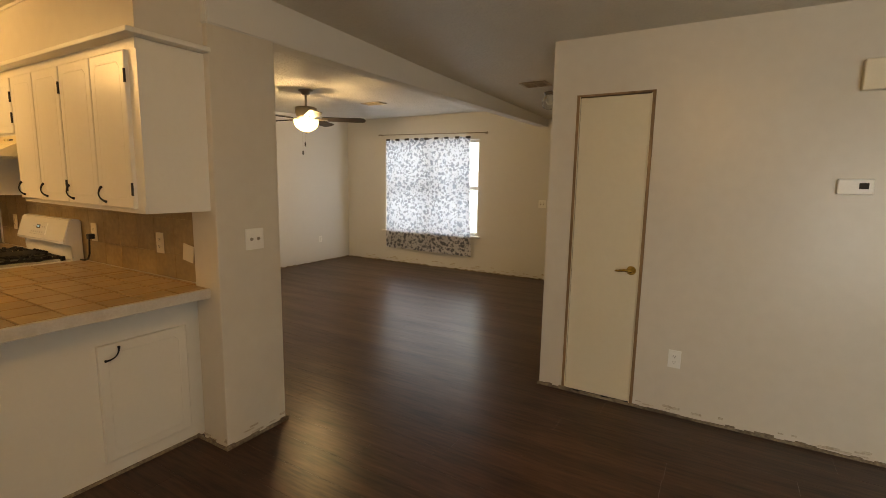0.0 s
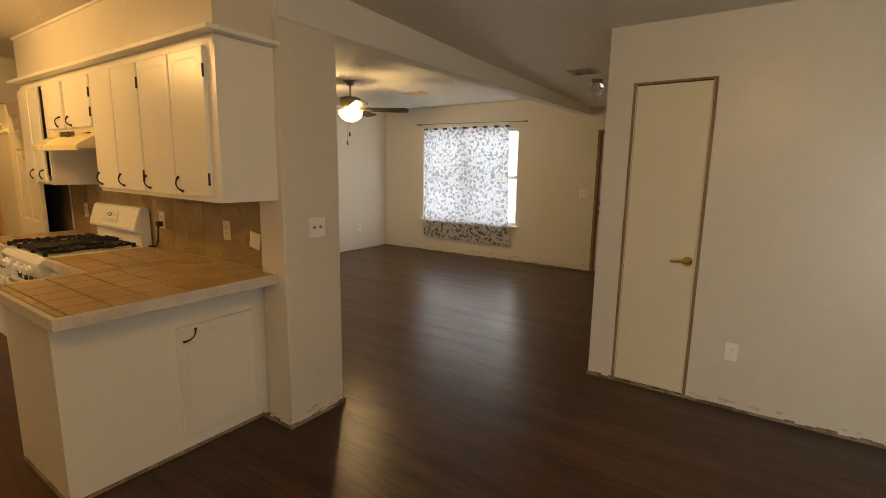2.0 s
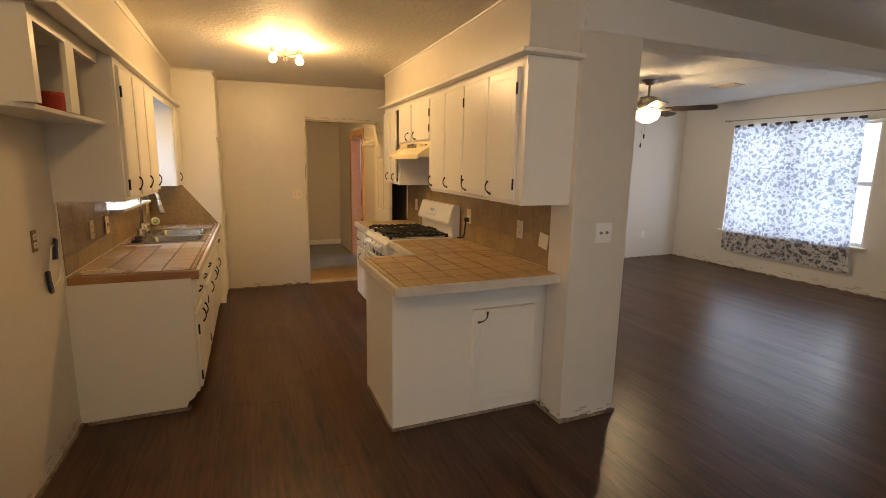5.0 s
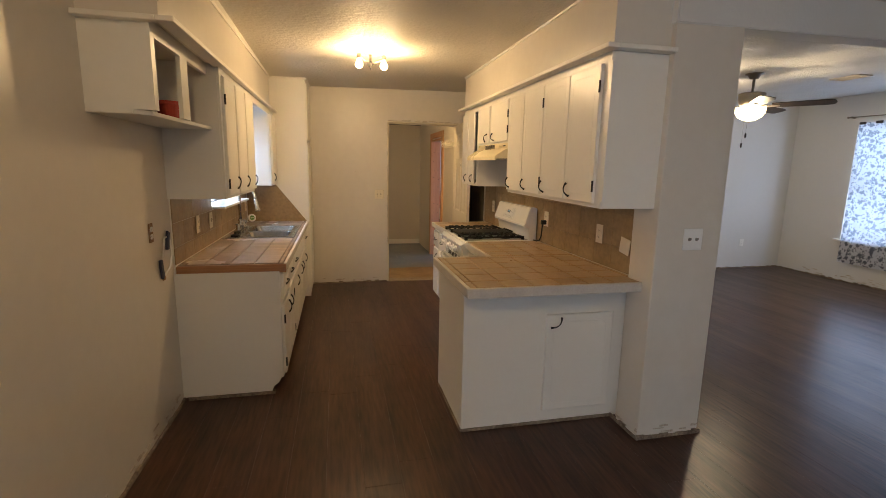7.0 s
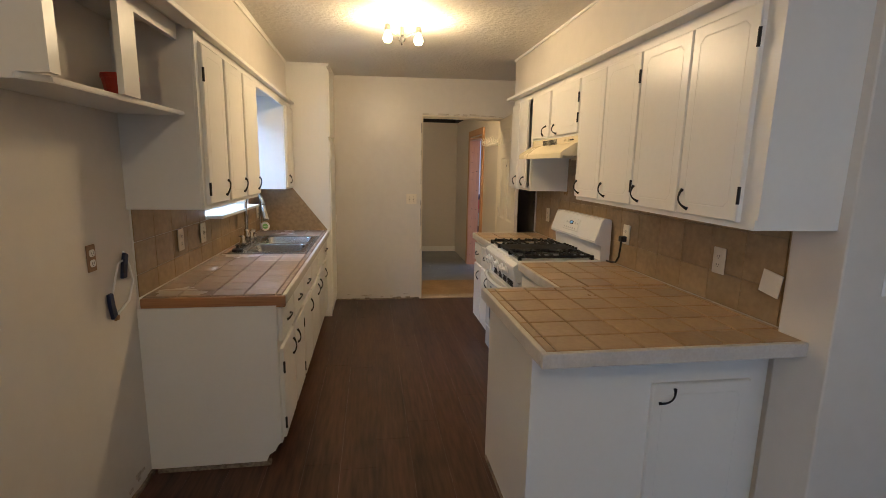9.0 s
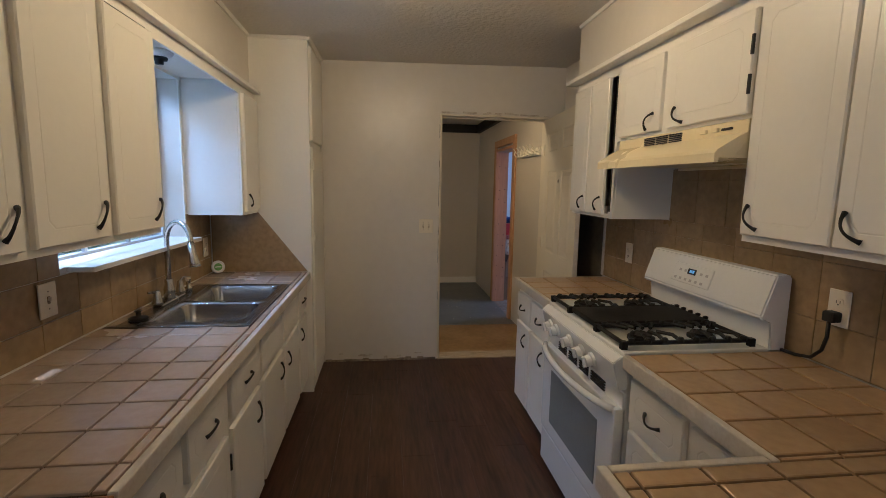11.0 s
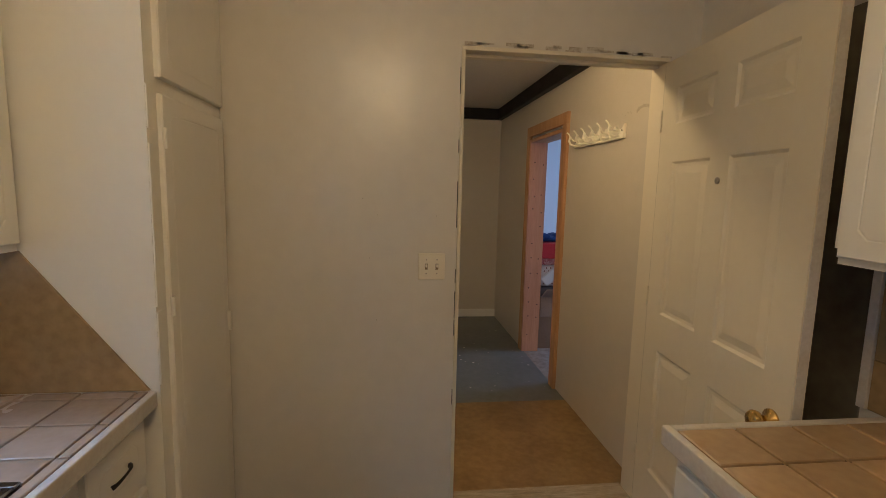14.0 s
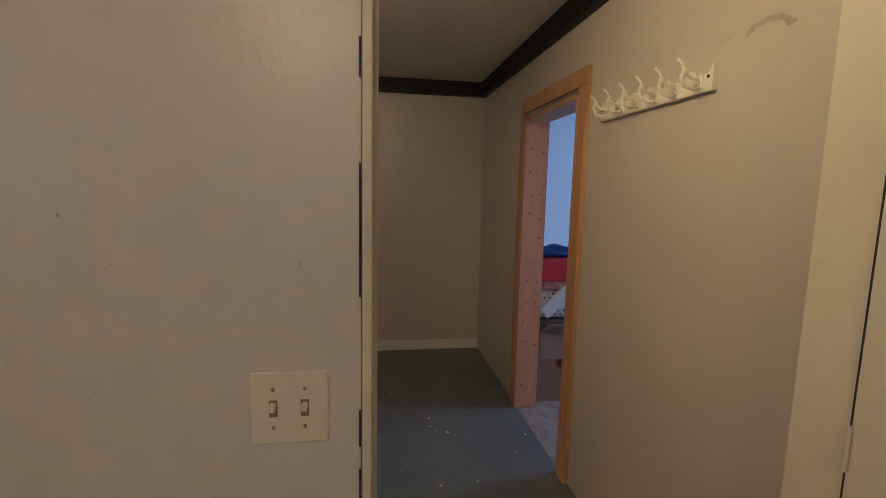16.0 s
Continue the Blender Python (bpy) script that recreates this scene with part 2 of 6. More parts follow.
def curtain_cloth():
    m = bpy.data.materials.new("floral_voile")
    m.use_nodes = True
    n, l = m.node_tree.nodes, m.node_tree.links
    geo = n.new("ShaderNodeNewGeometry")
    mp = n.new("ShaderNodeMapping")
    mp.inputs["Scale"].default_value = (1, 0.05, 1)
    l.new(geo.outputs["Position"], mp.inputs["Vector"])
    nz = n.new("ShaderNodeTexNoise")
    nz.inputs["Scale"].default_value, nz.inputs["Detail"].default_value = 26, 4
    l.new(mp.outputs[0], nz.inputs["Vector"])
    sc = n.new("ShaderNodeVectorMath")
    sc.operation = "MULTIPLY_ADD"
    sc.inputs[1].default_value = (0.07, 0.07, 0.07)
    l.new(nz.outputs["Color"], sc.inputs[0])
    l.new(mp.outputs[0], sc.inputs[2])
    facs = []
    for s, lo, hi in ((15.0, 0.46, 0.36), (29.0, 0.39, 0.28)):
        v = n.new("ShaderNodeTexVoronoi")
        v.inputs["Scale"].default_value = s
        l.new(sc.outputs[0], v.inputs["Vector"])
        r = n.new("ShaderNodeMapRange")
        r.inputs["From Min"].default_value, r.inputs["From Max"].default_value = lo, hi
        l.new(v.outputs["Distance"], r.inputs["Value"])
        facs.append(r)
    gate = n.new("ShaderNodeTexNoise")
    gate.inputs["Scale"].default_value, gate.inputs["Detail"].default_value = 42, 3
    l.new(mp.outputs[0], gate.inputs["Vector"])
    gr = n.new("ShaderNodeMapRange")
    gr.inputs["From Min"].default_value, gr.inputs["From Max"].default_value = 0.31, 0.41
    l.new(gate.outputs["Fac"], gr.inputs["Value"])
    mx = n.new("ShaderNodeMath")
    mx.operation = "MAXIMUM"
    l.new(facs[0].outputs[0], mx.inputs[0])
    l.new(facs[1].outputs[0], mx.inputs[1])
    mu = n.new("ShaderNodeMath")
    mu.operation = "MULTIPLY"
    l.new(mx.outputs[0], mu.inputs[0])
    l.new(gr.outputs[0], mu.inputs[1])
    col = n.new("ShaderNodeMix")
    col.data_type = "RGBA"
    col.inputs["A"].default_value, col.inputs["B"].default_value = (0.86, 0.86, 0.88, 1), (0.012, 0.012, 0.018, 1)
    l.new(mu.outputs[0], col.inputs["Factor"])
    d, tr = n.new("ShaderNodeBsdfDiffuse"), n.new("ShaderNodeBsdfTranslucent")
    l.new(col.outputs["Result"], d.inputs["Color"])
    back = n.new("ShaderNodeMix")
    back.data_type = "RGBA"
    back.inputs["A"].default_value, back.inputs["B"].default_value = (0.52, 0.58, 0.70, 1), (0.44, 0.49, 0.60, 1)
    l.new(mu.outputs[0], back.inputs["Factor"])
    l.new(back.outputs["Result"], tr.inputs["Color"])
    ms = n.new("ShaderNodeMixShader")
    ms.inputs[0].default_value = 0.42
    l.new(d.outputs[0], ms.inputs[1])
    l.new(tr.outputs[0], ms.inputs[2])
    l.new(ms.outputs[0], n["Material Output"].inputs["Surface"])
    return m


VOILE = curtain_cloth()

# ---------------------------------------------------------------- mesh helpers
ORG = {}


def link(name, bm, material, smooth=False):
    me = bpy.data.meshes.new(name)
    bmesh.ops.recalc_face_normals(bm, faces=bm.faces[:])
    bm.to_mesh(me)
    bm.free()
    me.materials.append(material)
    if smooth:
        me.shade_smooth()
    return new(name, me)


def setting(name, bm, material, label="", category="wall"):
    ob = link(name, bm, material)
    ORG[ob] = Vector((0, 0, 0))
    return tagged(ob, label, category, kind="structure")


def thing(name, at, label, category, group=""):
    ob = new(name)
    ob.empty_display_size = 0.1
    ob.location = at
    ORG[ob] = Vector(at)
    return tagged(ob, label, category, group)


def part(name, bm, material, parent, label="", smooth=False):
    """One mesh under a thing or a part; the bmesh is in the world's metres."""
    bmesh.ops.translate(bm, verts=bm.verts[:], vec=-ORG[parent])
    ob = link(name, bm, material, smooth)
    ob.parent = parent
    ORG[ob] = ORG[parent]
    return tagged(ob, label)


def box(bm, x0, x1, y0, y1, z0, z1, m=None):
    v = [bm.verts.new((x, y, z)) for z in (z0, z1) for x, y in ((x0, y0), (x1, y0), (x1, y1), (x0, y1))]
    if m is not None:
        for q in v:
            q.co = m @ q.co
    for f in ((0, 3, 2, 1), (4, 5, 6, 7), (0, 1, 5, 4), (1, 2, 6, 5), (2, 3, 7, 6), (3, 0, 4, 7)):
        bm.faces.new([v[i] for i in f])
    return v


def boxes(*rows, bevel=0.0, m=None, seg=2):
    bm = bmesh.new()
    for r in rows:
        box(bm, *r, m=m)
    if bevel:
        bmesh.ops.bevel(bm, geom=bm.edges[:], offset=bevel, segments=seg, affect="EDGES", profile=0.5, clamp_overlap=True)
    return bm


def prism(poly, axis, a, b, bevel=0.0):
    """A flat outline pushed along an axis from a to b."""
    bm = bmesh.new()

    def at(p, s):
        return {"x": (s, p[0], p[1]), "y": (p[0], s, p[1]), "z": (p[0], p[1], s)}[axis]
    r0, r1 = [bm.verts.new(at(p, a)) for p in poly], [bm.verts.new(at(p, b)) for p in poly]
    k = len(poly)
    bm.faces.new(r0)
    bm.faces.new(r1)
    for i in range(k):
        bm.faces.new((r0[i], r0[(i + 1) % k], r1[(i + 1) % k], r1[i]))
    if bevel:
        bmesh.ops.bevel(bm, geom=bm.edges[:], offset=bevel, segments=2, affect="EDGES", clamp_overlap=True)
    return bm


def tube(pts, r, n=10, bm=None, taper=None):
    bm = bm or bmesh.new()
    pts = [Vector(p) for p in pts]
    rings, side = [], None
    for i, p in enumerate(pts):
        d = (pts[min(i + 1, len(pts) - 1)] - pts[max(i - 1, 0)]).normalized()
        if side is None:
            side = d.orthogonal().normalized()
        side = (side - d * side.dot(d)).normalized()
        up = d.cross(side)
        rad = r * (taper[i] if taper else 1)
        rings.append([bm.verts.new(p + rad * (math.cos(6.2832 * k / n) * side + math.sin(6.2832 * k / n) * up)) for k in range(n)])
    for a, b in zip(rings, rings[1:]):
        for k in range(n):
            bm.faces.new((a[k], a[(k + 1) % n], b[(k + 1) % n], b[k]))
    bm.faces.new(rings[0])
    bm.faces.new(rings[-1])
    return bm


def lathe(profile, at, axis="z", n=24, bm=None, flip=1):
    """A turned shape: (radius, height) pairs about an axis through at."""
    bm = bm or bmesh.new()
    rings = []
    for r, h in profile:
        ring = []
        for k in range(n):
            c, s = max(r, 1e-4) * math.cos(6.28319 * k / n), max(r, 1e-4) * math.sin(6.28319 * k / n)
            v = {"z": (c, s, h * flip), "y": (c, h * flip, s), "x": (h * flip, c, s)}[axis]
            ring.append(bm.verts.new(Vector(at) + Vector(v)))
        rings.append(ring)
    for a, b in zip(rings, rings[1:]):
        for k in range(n):
            bm.faces.new((a[k], a[(k + 1) % n], b[(k + 1) % n], b[k]))
    bm.faces.new(rings[0])
    bm.faces.new(rings[-1])
    return bm


def moved(bm, m):
    bmesh.ops.transform(bm, matrix=m, verts=bm.verts[:])
    return bm


# ---------------------------------------------------------------- the setting
def living_z(y):
    """Underside of the slightly sloping living room ceiling."""
    return 2.47 + (y - 1.9) * 0.0301


XE, YS, YK, ZC, ZL = -6.29, -1.07, 1.61, 2.475, 2.625
setting("floor", boxes((-6.30, 2.8, -1.2, 1.8, -0.12, -0.006), (-6.5, 2.8, 1.8, 7.19, -0.12, -0.006)), SUBF, "dark underlay below the plank floor", "floor")
setting("wall_south", boxes((-6.41, -5.32, -1.22, YS, 0, ZC), (-5.32, -4.22, -1.22, YS, 0, 1.148), (-5.32, -4.22, -1.22, YS, 2.07, ZC), (-4.22, 0.85, -1.22, YS, 0, ZC), (0.85, 2.65, -1.22, YS, 2.05, ZC), (2.65, 2.82, -1.22, YS, 0, ZC)), WALL, "cream painted kitchen wall with a window opening")


def south_y(x):
    """Face of the slightly thickened wall behind the sink."""
    return -1.062


def furring(x0, x1, z0, z1):
    return prism([(x0, YS), (x1, YS), (x1, south_y(x1)), (x0, south_y(x0))], "z", z0, z1)


for n, (fx0, fx1, fz0, fz1) in enumerate(((-5.70, -5.32, 0.84, 2.085), (-4.22, -3.29, 0.84, 2.085), (-5.32, -4.22, 0.84, 1.148), (-5.32, -4.22, 2.07, 2.085))):
    setting(("wall_south_east_of_window", "wall_south_west_of_window", "wall_south_below_window", "wall_south_above_window")[n], furring(fx0, fx1, fz0, fz1), TRIMW, "white painted wall around the sink window")
setting("wall_end", boxes((XE - 0.12, XE, -1.07, 0.557, 0, ZC), (XE - 0.12, XE, 0.557, 1.475, 2.085, ZC + 0.05), (XE - 0.12, XE, 1.475, YK, 0, ZC + 0.05)), WALL, "cream painted end wall with a stripped doorway")
setting("wall_kitchen", boxes((XE - 0.12, -2.54, YK, 1.968, 0, ZL)), WALL, "painted wall between kitchen and living room")
setting("wall_pillar", boxes((-2.54, -2.327, 1.567, 1.968, 0, 2.25), bevel=0.006), WALL, "cream painted wall end beside the kitchen counter")
bm = bmesh.new()
for v in box(bm, -2.445, -2.315, 1.56, 7.05, 0, 3):
    z = 2.235 + (v.co.y - 1.56) * 0.0184
    v.co.z = z if v.co.z < 1 else 2.66
    v.co.x -= 0.10 * (v.co.y - 1.56) / 5.49
bmesh.ops.bevel(bm, geom=bm.edges[:], offset=0.006, segments=2, affect="EDGES")
setting("beam", bm, WALL_LIV, "painted boxed ceiling beam", "beam")
setting("wall_living_west", boxes((-6.50, -6.38, 1.975, 7.05, 0, ZL)), WALL_LIV, "pale grey living room side wall")
WX0, WX1, WZ0, WZ1 = -5.455, -3.545, 0.605, 2.195
setting("wall_window", boxes((-6.50, WX0, 7.05, 7.20, 0, ZL), (WX0, WX1, 7.05, 7.20, 0, WZ0), (WX0, WX1, 7.05, 7.20, WZ1, ZL), (WX1, -2.28, 7.05, 7.20, 0, ZL), (-2.28, -1.36, 7.05, 7.20, 2.12, ZL), (-1.36, -1.0, 7.05, 7.20, 0, ZL)), WALL_LIV, "pale grey living room wall with a wide window")
setting("wall_closet", boxes((-1.16, -0.991, 3.352, 3.48, 0, ZC), (-0.991, -0.502, 3.352, 3.48, 2.082, ZC), (-0.502, 2.82, 3.352, 3.48, 0, ZC)), WALL, "cream dining room wall with a narrow closet door")
setting("wall_hall_side", boxes((-1.16, -1.04, 3.48, 7.05, 0, ZC)), WALL, "cream entry passage wall")
setting("closet_back", boxes((-1.04, 0.6, 4.1, 4.2, 0, ZC)), WALL, "plain closet back wall")
setting("wall_dining_east", boxes((2.70, 2.82, -1.07, 3.365, 0, ZC)), WALL, "plain cream dining room wall")
bm = boxes((-6.41, -2.42, -1.22, YK, ZC, ZC + 0.1), (-2.42, 2.82, -1.22, 0.8, ZC, ZC + 0.1), (-2.42, 2.82, 0.8, 3.48, ZC, ZC + 0.1), (-2.42, -1.0, 3.48, 7.05, ZC, ZC + 0.1))
for v in bm.verts:
    if v.co.x < -2.5:
        v.co.z += 0.016 * (v.co.y - 0.6)
    elif v.co.y > 1.0:
        v.co.z -= 0.03
setting("ceiling", bm, CEIL, "cream textured ceiling", "ceiling")
bm = bmesh.new()
for v in box(bm, -6.50, -2.40, 1.70, 7.20, 0, 1):
    v.co.z = living_z(v.co.y) + (0.12 if v.co.z > 0.5 else 0)
setting("ceiling_living", bm, POP, "grey popcorn living room ceiling", "ceiling")
# soffits over the cabinets
setting("soffit_north", boxes((-5.27, -2.37, 1.255, YK, 2.11, ZC + 0.03)), WALL, "cream soffit above the upper cabinets", "soffit")
setting("soffit_south", boxes((-5.70, -2.42, YS, -0.775, 2.085, ZC)), WALL, "cream soffit above the sink cabinets", "soffit")


# ledge mouldings under the soffits and small crown strips at the ceiling
setting("trim_ledge_north", boxes((-5.30, -2.305, 1.187, 1.254, 2.095, 2.118), (-2.369, -2.305, 1.254, 1.567, 2.095, 2.118), bevel=0.004), TRIMW, "narrow painted ledge under the soffit", "trim")
setting("trim_ledge_south", boxes((-5.70, -2.37, -0.775, -0.705, 2.068, 2.09), (-2.42, -2.37, YS, -0.775, 2.068, 2.09), bevel=0.004), TRIMW, "narrow painted ledge under the soffit", "trim")


def crown(points, name):
    bm = bmesh.new()
    for (xa, ya, nx, ny), (xb, yb, _, _) in points:
        prof = ((0.0, 0.0), (0.038, 0.0), (0.030, -0.012), (0.014, -0.030), (0.010, -0.045), (0.0, -0.045))
        a = [bm.verts.new((xa + nx * p, ya + ny * p, ZC + q)) for p, q in prof]
        b = [bm.verts.new((xb + nx * p, yb + ny * p, ZC + q)) for p, q in prof]
        for i in range(6):
            bm.faces.new((a[i], a[(i + 1) % 6], b[(i + 1) % 6], b[i]))
        bm.faces.new(a)
        bm.faces.new(b)
    return setting(name, bm, TRIMW, "small painted crown moulding", "trim")


crown([((-5.27, 1.255, 0, -1), (-2.37, 1.255, 0, -1)), ((-2.37, 1.243, 1, 0), (-2.37, 1.567, 1, 0))], "trim_crown_north")
crown([((-5.70, -0.775, 0, 1), (-2.42, -0.775, 0, 1)), ((-5.70, -0.775, 1, 0), (-5.70, -0.40, 1, 0)), ((-6.29, -0.40, 0, 1), (-5.70, -0.40, 0, 1))], "trim_crown_south")

# back passage behind the stripped doorway, one low step down
HZ = -0.12
setting("floor_hall", boxes((-10.12, -7.65, -0.5, 1.655, HZ - 0.1, HZ)), CONC, "worn grey painted passage floor", "floor")
setting("floor_hall_near", boxes((-7.65, -6.41, -0.5, 1.655, HZ - 0.1, HZ + 0.003)), TAN, "tan bare plywood floor patch", "floor")
setting("wall_hall_north", boxes((-10.12, -8.79, 1.655, 1.785, HZ, 2.505), (-8.79, -7.96, 1.655, 1.785, 2.02, 2.505), (-7.96, -6.41, 1.655, 1.785, HZ, 2.505)), HALLW, "yellowish painted passage wall with a raw timber doorway")
setting("wall_hall_west", boxes((-10.24, -10.12, -0.5, 1.785, HZ, 2.505)), HALLW, "dim cream passage end wall")
setting("wall_hall_south", boxes((-10.24, -6.41, -0.62, -0.5, HZ, 2.505)), HALLW, "dim cream passage wall")
setting("ceiling_hall", boxes((-10.24, -6.41, -0.62, 1.785, 2.505, 2.6)), CEIL, "dim textured passage ceiling", "ceiling")
setting("trim_hall_crown", boxes((-10.12, -6.41, 1.60, 1.655, 2.375, 2.505), (-10.12, -10.065, -0.5, 1.60, 2.375, 2.505), (-10.065, -6.41, -0.5, -0.445, 2.375, 2.505)), CROWN, "black painted crown moulding", "trim")
setting("baseboard", boxes((-10.12, -10.105, -0.5, 1.655, HZ, HZ + 0.10), bevel=0.004), TRIMW, "low cream skirting", "baseboard")
setting("floor_back_room", boxes((-10.9, -6.55, 1.655, 4.6, HZ - 0.12, HZ - 0.004)), VINYLF, "worn mottled vinyl floor", "floor")
setting("wall_back_west", boxes((-10.9, -10.78, 1.785, 4.6, HZ, 2.52)), BACKW, "pale blue back room wall")
setting("wall_back_north", boxes((-10.9, -9.3, 4.6, 4.72, HZ, 2.52), (-9.3, -7.9, 4.6, 4.72, HZ, 0.8), (-9.3, -7.9, 4.6, 4.72, 2.0, 2.52), (-7.9, -6.5, 4.6, 4.72, HZ, 2.52)), BACKW, "pale blue back room wall with a window opening")
setting("wall_back_east", boxes((-6.62, -6.505, 1.975, 4.6, HZ, 2.52)), BACKW, "pale blue back room wall")
setting("ceiling_back_room", boxes((-10.9, -6.5, 1.785, 4.72, 2.52, 2.6)), CEIL, "pale back room ceiling", "ceiling")
setting("threshold", boxes((-6.43, -6.27, 0.56, 1.465, HZ, 0.008), bevel=0.004), SILLW, "bare scraped door sill", "threshold")


def foot(name, *rows):
    """The ragged strip left where skirting was pulled off."""
    bm = bmesh.new()
    rng = random.Random(name)
    for x0, x1, y0, y1 in rows:
        along_x = abs(x1 - x0) > abs(y1 - y0)
        length = abs(x1 - x0) if along_x else abs(y1 - y0)
        k = max(2, int(length / 0.05))
        for i in range(k):
            a, b = i / k, (i + 1) / k
            h = 0.012 + 0.016 * rng.random() ** 2
            if along_x:
                box(bm, x0 + (x1 - x0) * a, x0 + (x1 - x0) * b, y0, y1, 0, h)
            else:
                box(bm, x0, x1, y0 + (y1 - y0) * a, y0 + (y1 - y0) * b, 0, h)
    return setting(name, bm, GAP, "ragged dirty strip with painted gap shade where the skirting was removed", "trim")


def residue(name, *rows):
    bm = bmesh.new()
    rng = random.Random(name)
    for x0, x1, y0, y1, z0, z1 in rows:
        along_x = abs(x1 - x0) > abs(y1 - y0)
        length = abs(x1 - x0) if along_x else abs(y1 - y0)
        for i in range(int(length / 0.035)):
            if rng.random() < 0.5:
                continue
            s, w, zz = rng.random() * length, 0.02 + 0.06 * rng.random(), z0 + (z1 - z0) * rng.random()
            h = 0.004 + 0.012 * rng.random()
            if along_x:
                box(bm, min(x0, x1) + s, min(max(x0, x1), min(x0, x1) + s + w), y0, y1, zz, zz + h)
            else:
                box(bm, x0, x1, min(y0, y1) + s, min(max(y0, y1), min(y0, y1) + s + w), zz, zz + h)
    return tagged(setting(name, bm, CRUMB, "flakes of old paint and caulk along the wall foot", "trim"), kind="stuff")


foot("trim_foot_closet", (-1.16, 2.70, 3.340, 3.352), (-1.172, -1.16, 3.340, 7.05))
foot("trim_foot_pillar", (-2.327, -2.315, 1.555, 1.980), (-2.60, -2.327, 1.555, 1.567))
foot("trim_foot_window", (-6.38, -2.2, 7.036, 7.05), (-6.38, -6.366, 1.975, 7.03))
foot("trim_foot_end", (XE, XE + 0.014, -0.39, 0.545))
foot("trim_foot_south", (-3.28, 0.2, YS, YS + 0.014))
residue("trim_residue_closet", (-0.49, 2.4, 3.348, 3.352, 0.02, 0.05))
residue("trim_residue_pillar", (-2.327, -2.323, 1.575, 1.96, 0.02, 0.075), (-2.59, -2.33, 1.563, 1.567, 0.02, 0.06))
residue("trim_residue_window", (-6.3, -2.3, 7.046, 7.05, 0.02, 0.10))
residue("trim_residue_end", (XE, XE + 0.004, -0.36, 0.52, 0.02, 0.06))
residue("trim_residue_south", (-3.25, 0.15, YS, YS + 0.004, 0.02, 0.10))

# ---------------------------------------------------------------- joinery


def routed(w, h, t=0.019, margin=0.042, clip=0.022):
    """A slab door with a routed line; front at y = -t, from x 0 to w, z 0 to h."""
    bm = bmesh.new()
    c = 0.004

    def ring(x0, x1, z0, z1, y):
        return [bm.verts.new(p) for p in ((x0, y, z0), (x1, y, z0), (x1, y, z1), (x0, y, z1))]

    def octo(e, k, y):
        x0, x1, z0, z1 = e, w - e, e, h - e
        return [bm.verts.new(p) for p in ((x0 + k, y, z0), (x1 - k, y, z0), (x1, y, z0 + k), (x1, y, z1 - k), (x1 - k, y, z1), (x0 + k, y, z1), (x0, y, z1 - k), (x0, y, z0 + k))]
    back, side, front = ring(0, w, 0, h, 0), ring(0, w, 0, h, -t + c), ring(c, w - c, c, h - c, -t)
    bm.faces.new(back[::-1])
    for a, b in ((back, side), (side, front)):
        for i in range(4):
            bm.faces.new((a[i], a[(i + 1) % 4], b[(i + 1) % 4], b[i]))
    e = min(margin, w * 0.2, h * 0.24)
    k = min(clip, w * 0.12, h * 0.12)
    o1, o2, o3 = octo(e, k, -t), octo(e + 0.003, k, -t + 0.0011), octo(e + 0.006, k, -t)
    for i in range(4):
        bm.faces.new((front[i], front[(i + 1) % 4], o1[(2 * i + 1) % 8], o1[(2 * i) % 8]))
        j = (i + 1) % 4
        bm.faces.new((front[j], o1[(2 * i + 2) % 8], o1[(2 * i + 1) % 8]))
    for a, b in ((o1, o2), (o2, o3)):
        for i in range(8):
            bm.faces.new((a[i], a[(i + 1) % 8], b[(i + 1) % 8], b[i]))
    bm.faces.new(o3)
    return bm


def pull(at, angle, t=0.019, length=0.086):
    """A bowed iron pull on a door front, turned in the door's plane."""
    pts, tap = [], []
    for i in range(11):
        s = i / 10 - 0.5
        d = 0.019 * math.cos(math.pi * s) ** 0.7 if abs(s) < 0.5 else 0.0
        bow = 0.013 * math.cos(math.pi * s)
        u, v = s * length, bow
        ca, sa = math.cos(radians(angle)), math.sin(radians(angle))
        pts.append((at[0] + u * ca - v * sa, -t - 0.002 - d, at[1] + u * sa + v * ca))
        tap.append(1.25 - 0.5 * abs(math.cos(math.pi * s)) + (0.35 if i in (0, 10) else 0))
    return tube(pts, 0.0046, 8, taper=tap)


def hinge(x, z, t=0.019):
    bm = boxes((x - 0.004, x + 0.004, -t - 0.002, -t, z - 0.026, z + 0.026))
    tube([(x, -t - 0.001, z - 0.030), (x, -t - 0.001, z + 0.030)], 0.0055, 8, bm=bm)
    return bm


def add_door(parent, m, w, h, handle=None, hinges=(), name="door", material=None, t=0.019):
    d = part(name, moved(routed(w, h, t), m), material or CAB, parent)
    if handle:
        part("handle", moved(pull(handle[:2], handle[2], t), m), BLACK, d, "bowed black iron pull", smooth=True)
    for x, z in hinges:
        part("hinge", moved(hinge(x, z, t), m), BLACK, d, "black surface hinge")
    return d


def NORTH(x, y, z):
    return pose(x, y, z)


def SOUTH(x, y, z):
    return pose(x, y, z, 0, 0, 180)


def EAST(x, y, z):
    return pose(x, y, z, 0, 0, 90)


# upper cabinets over the stove counter: fronts face the sink side
FY = 1.262


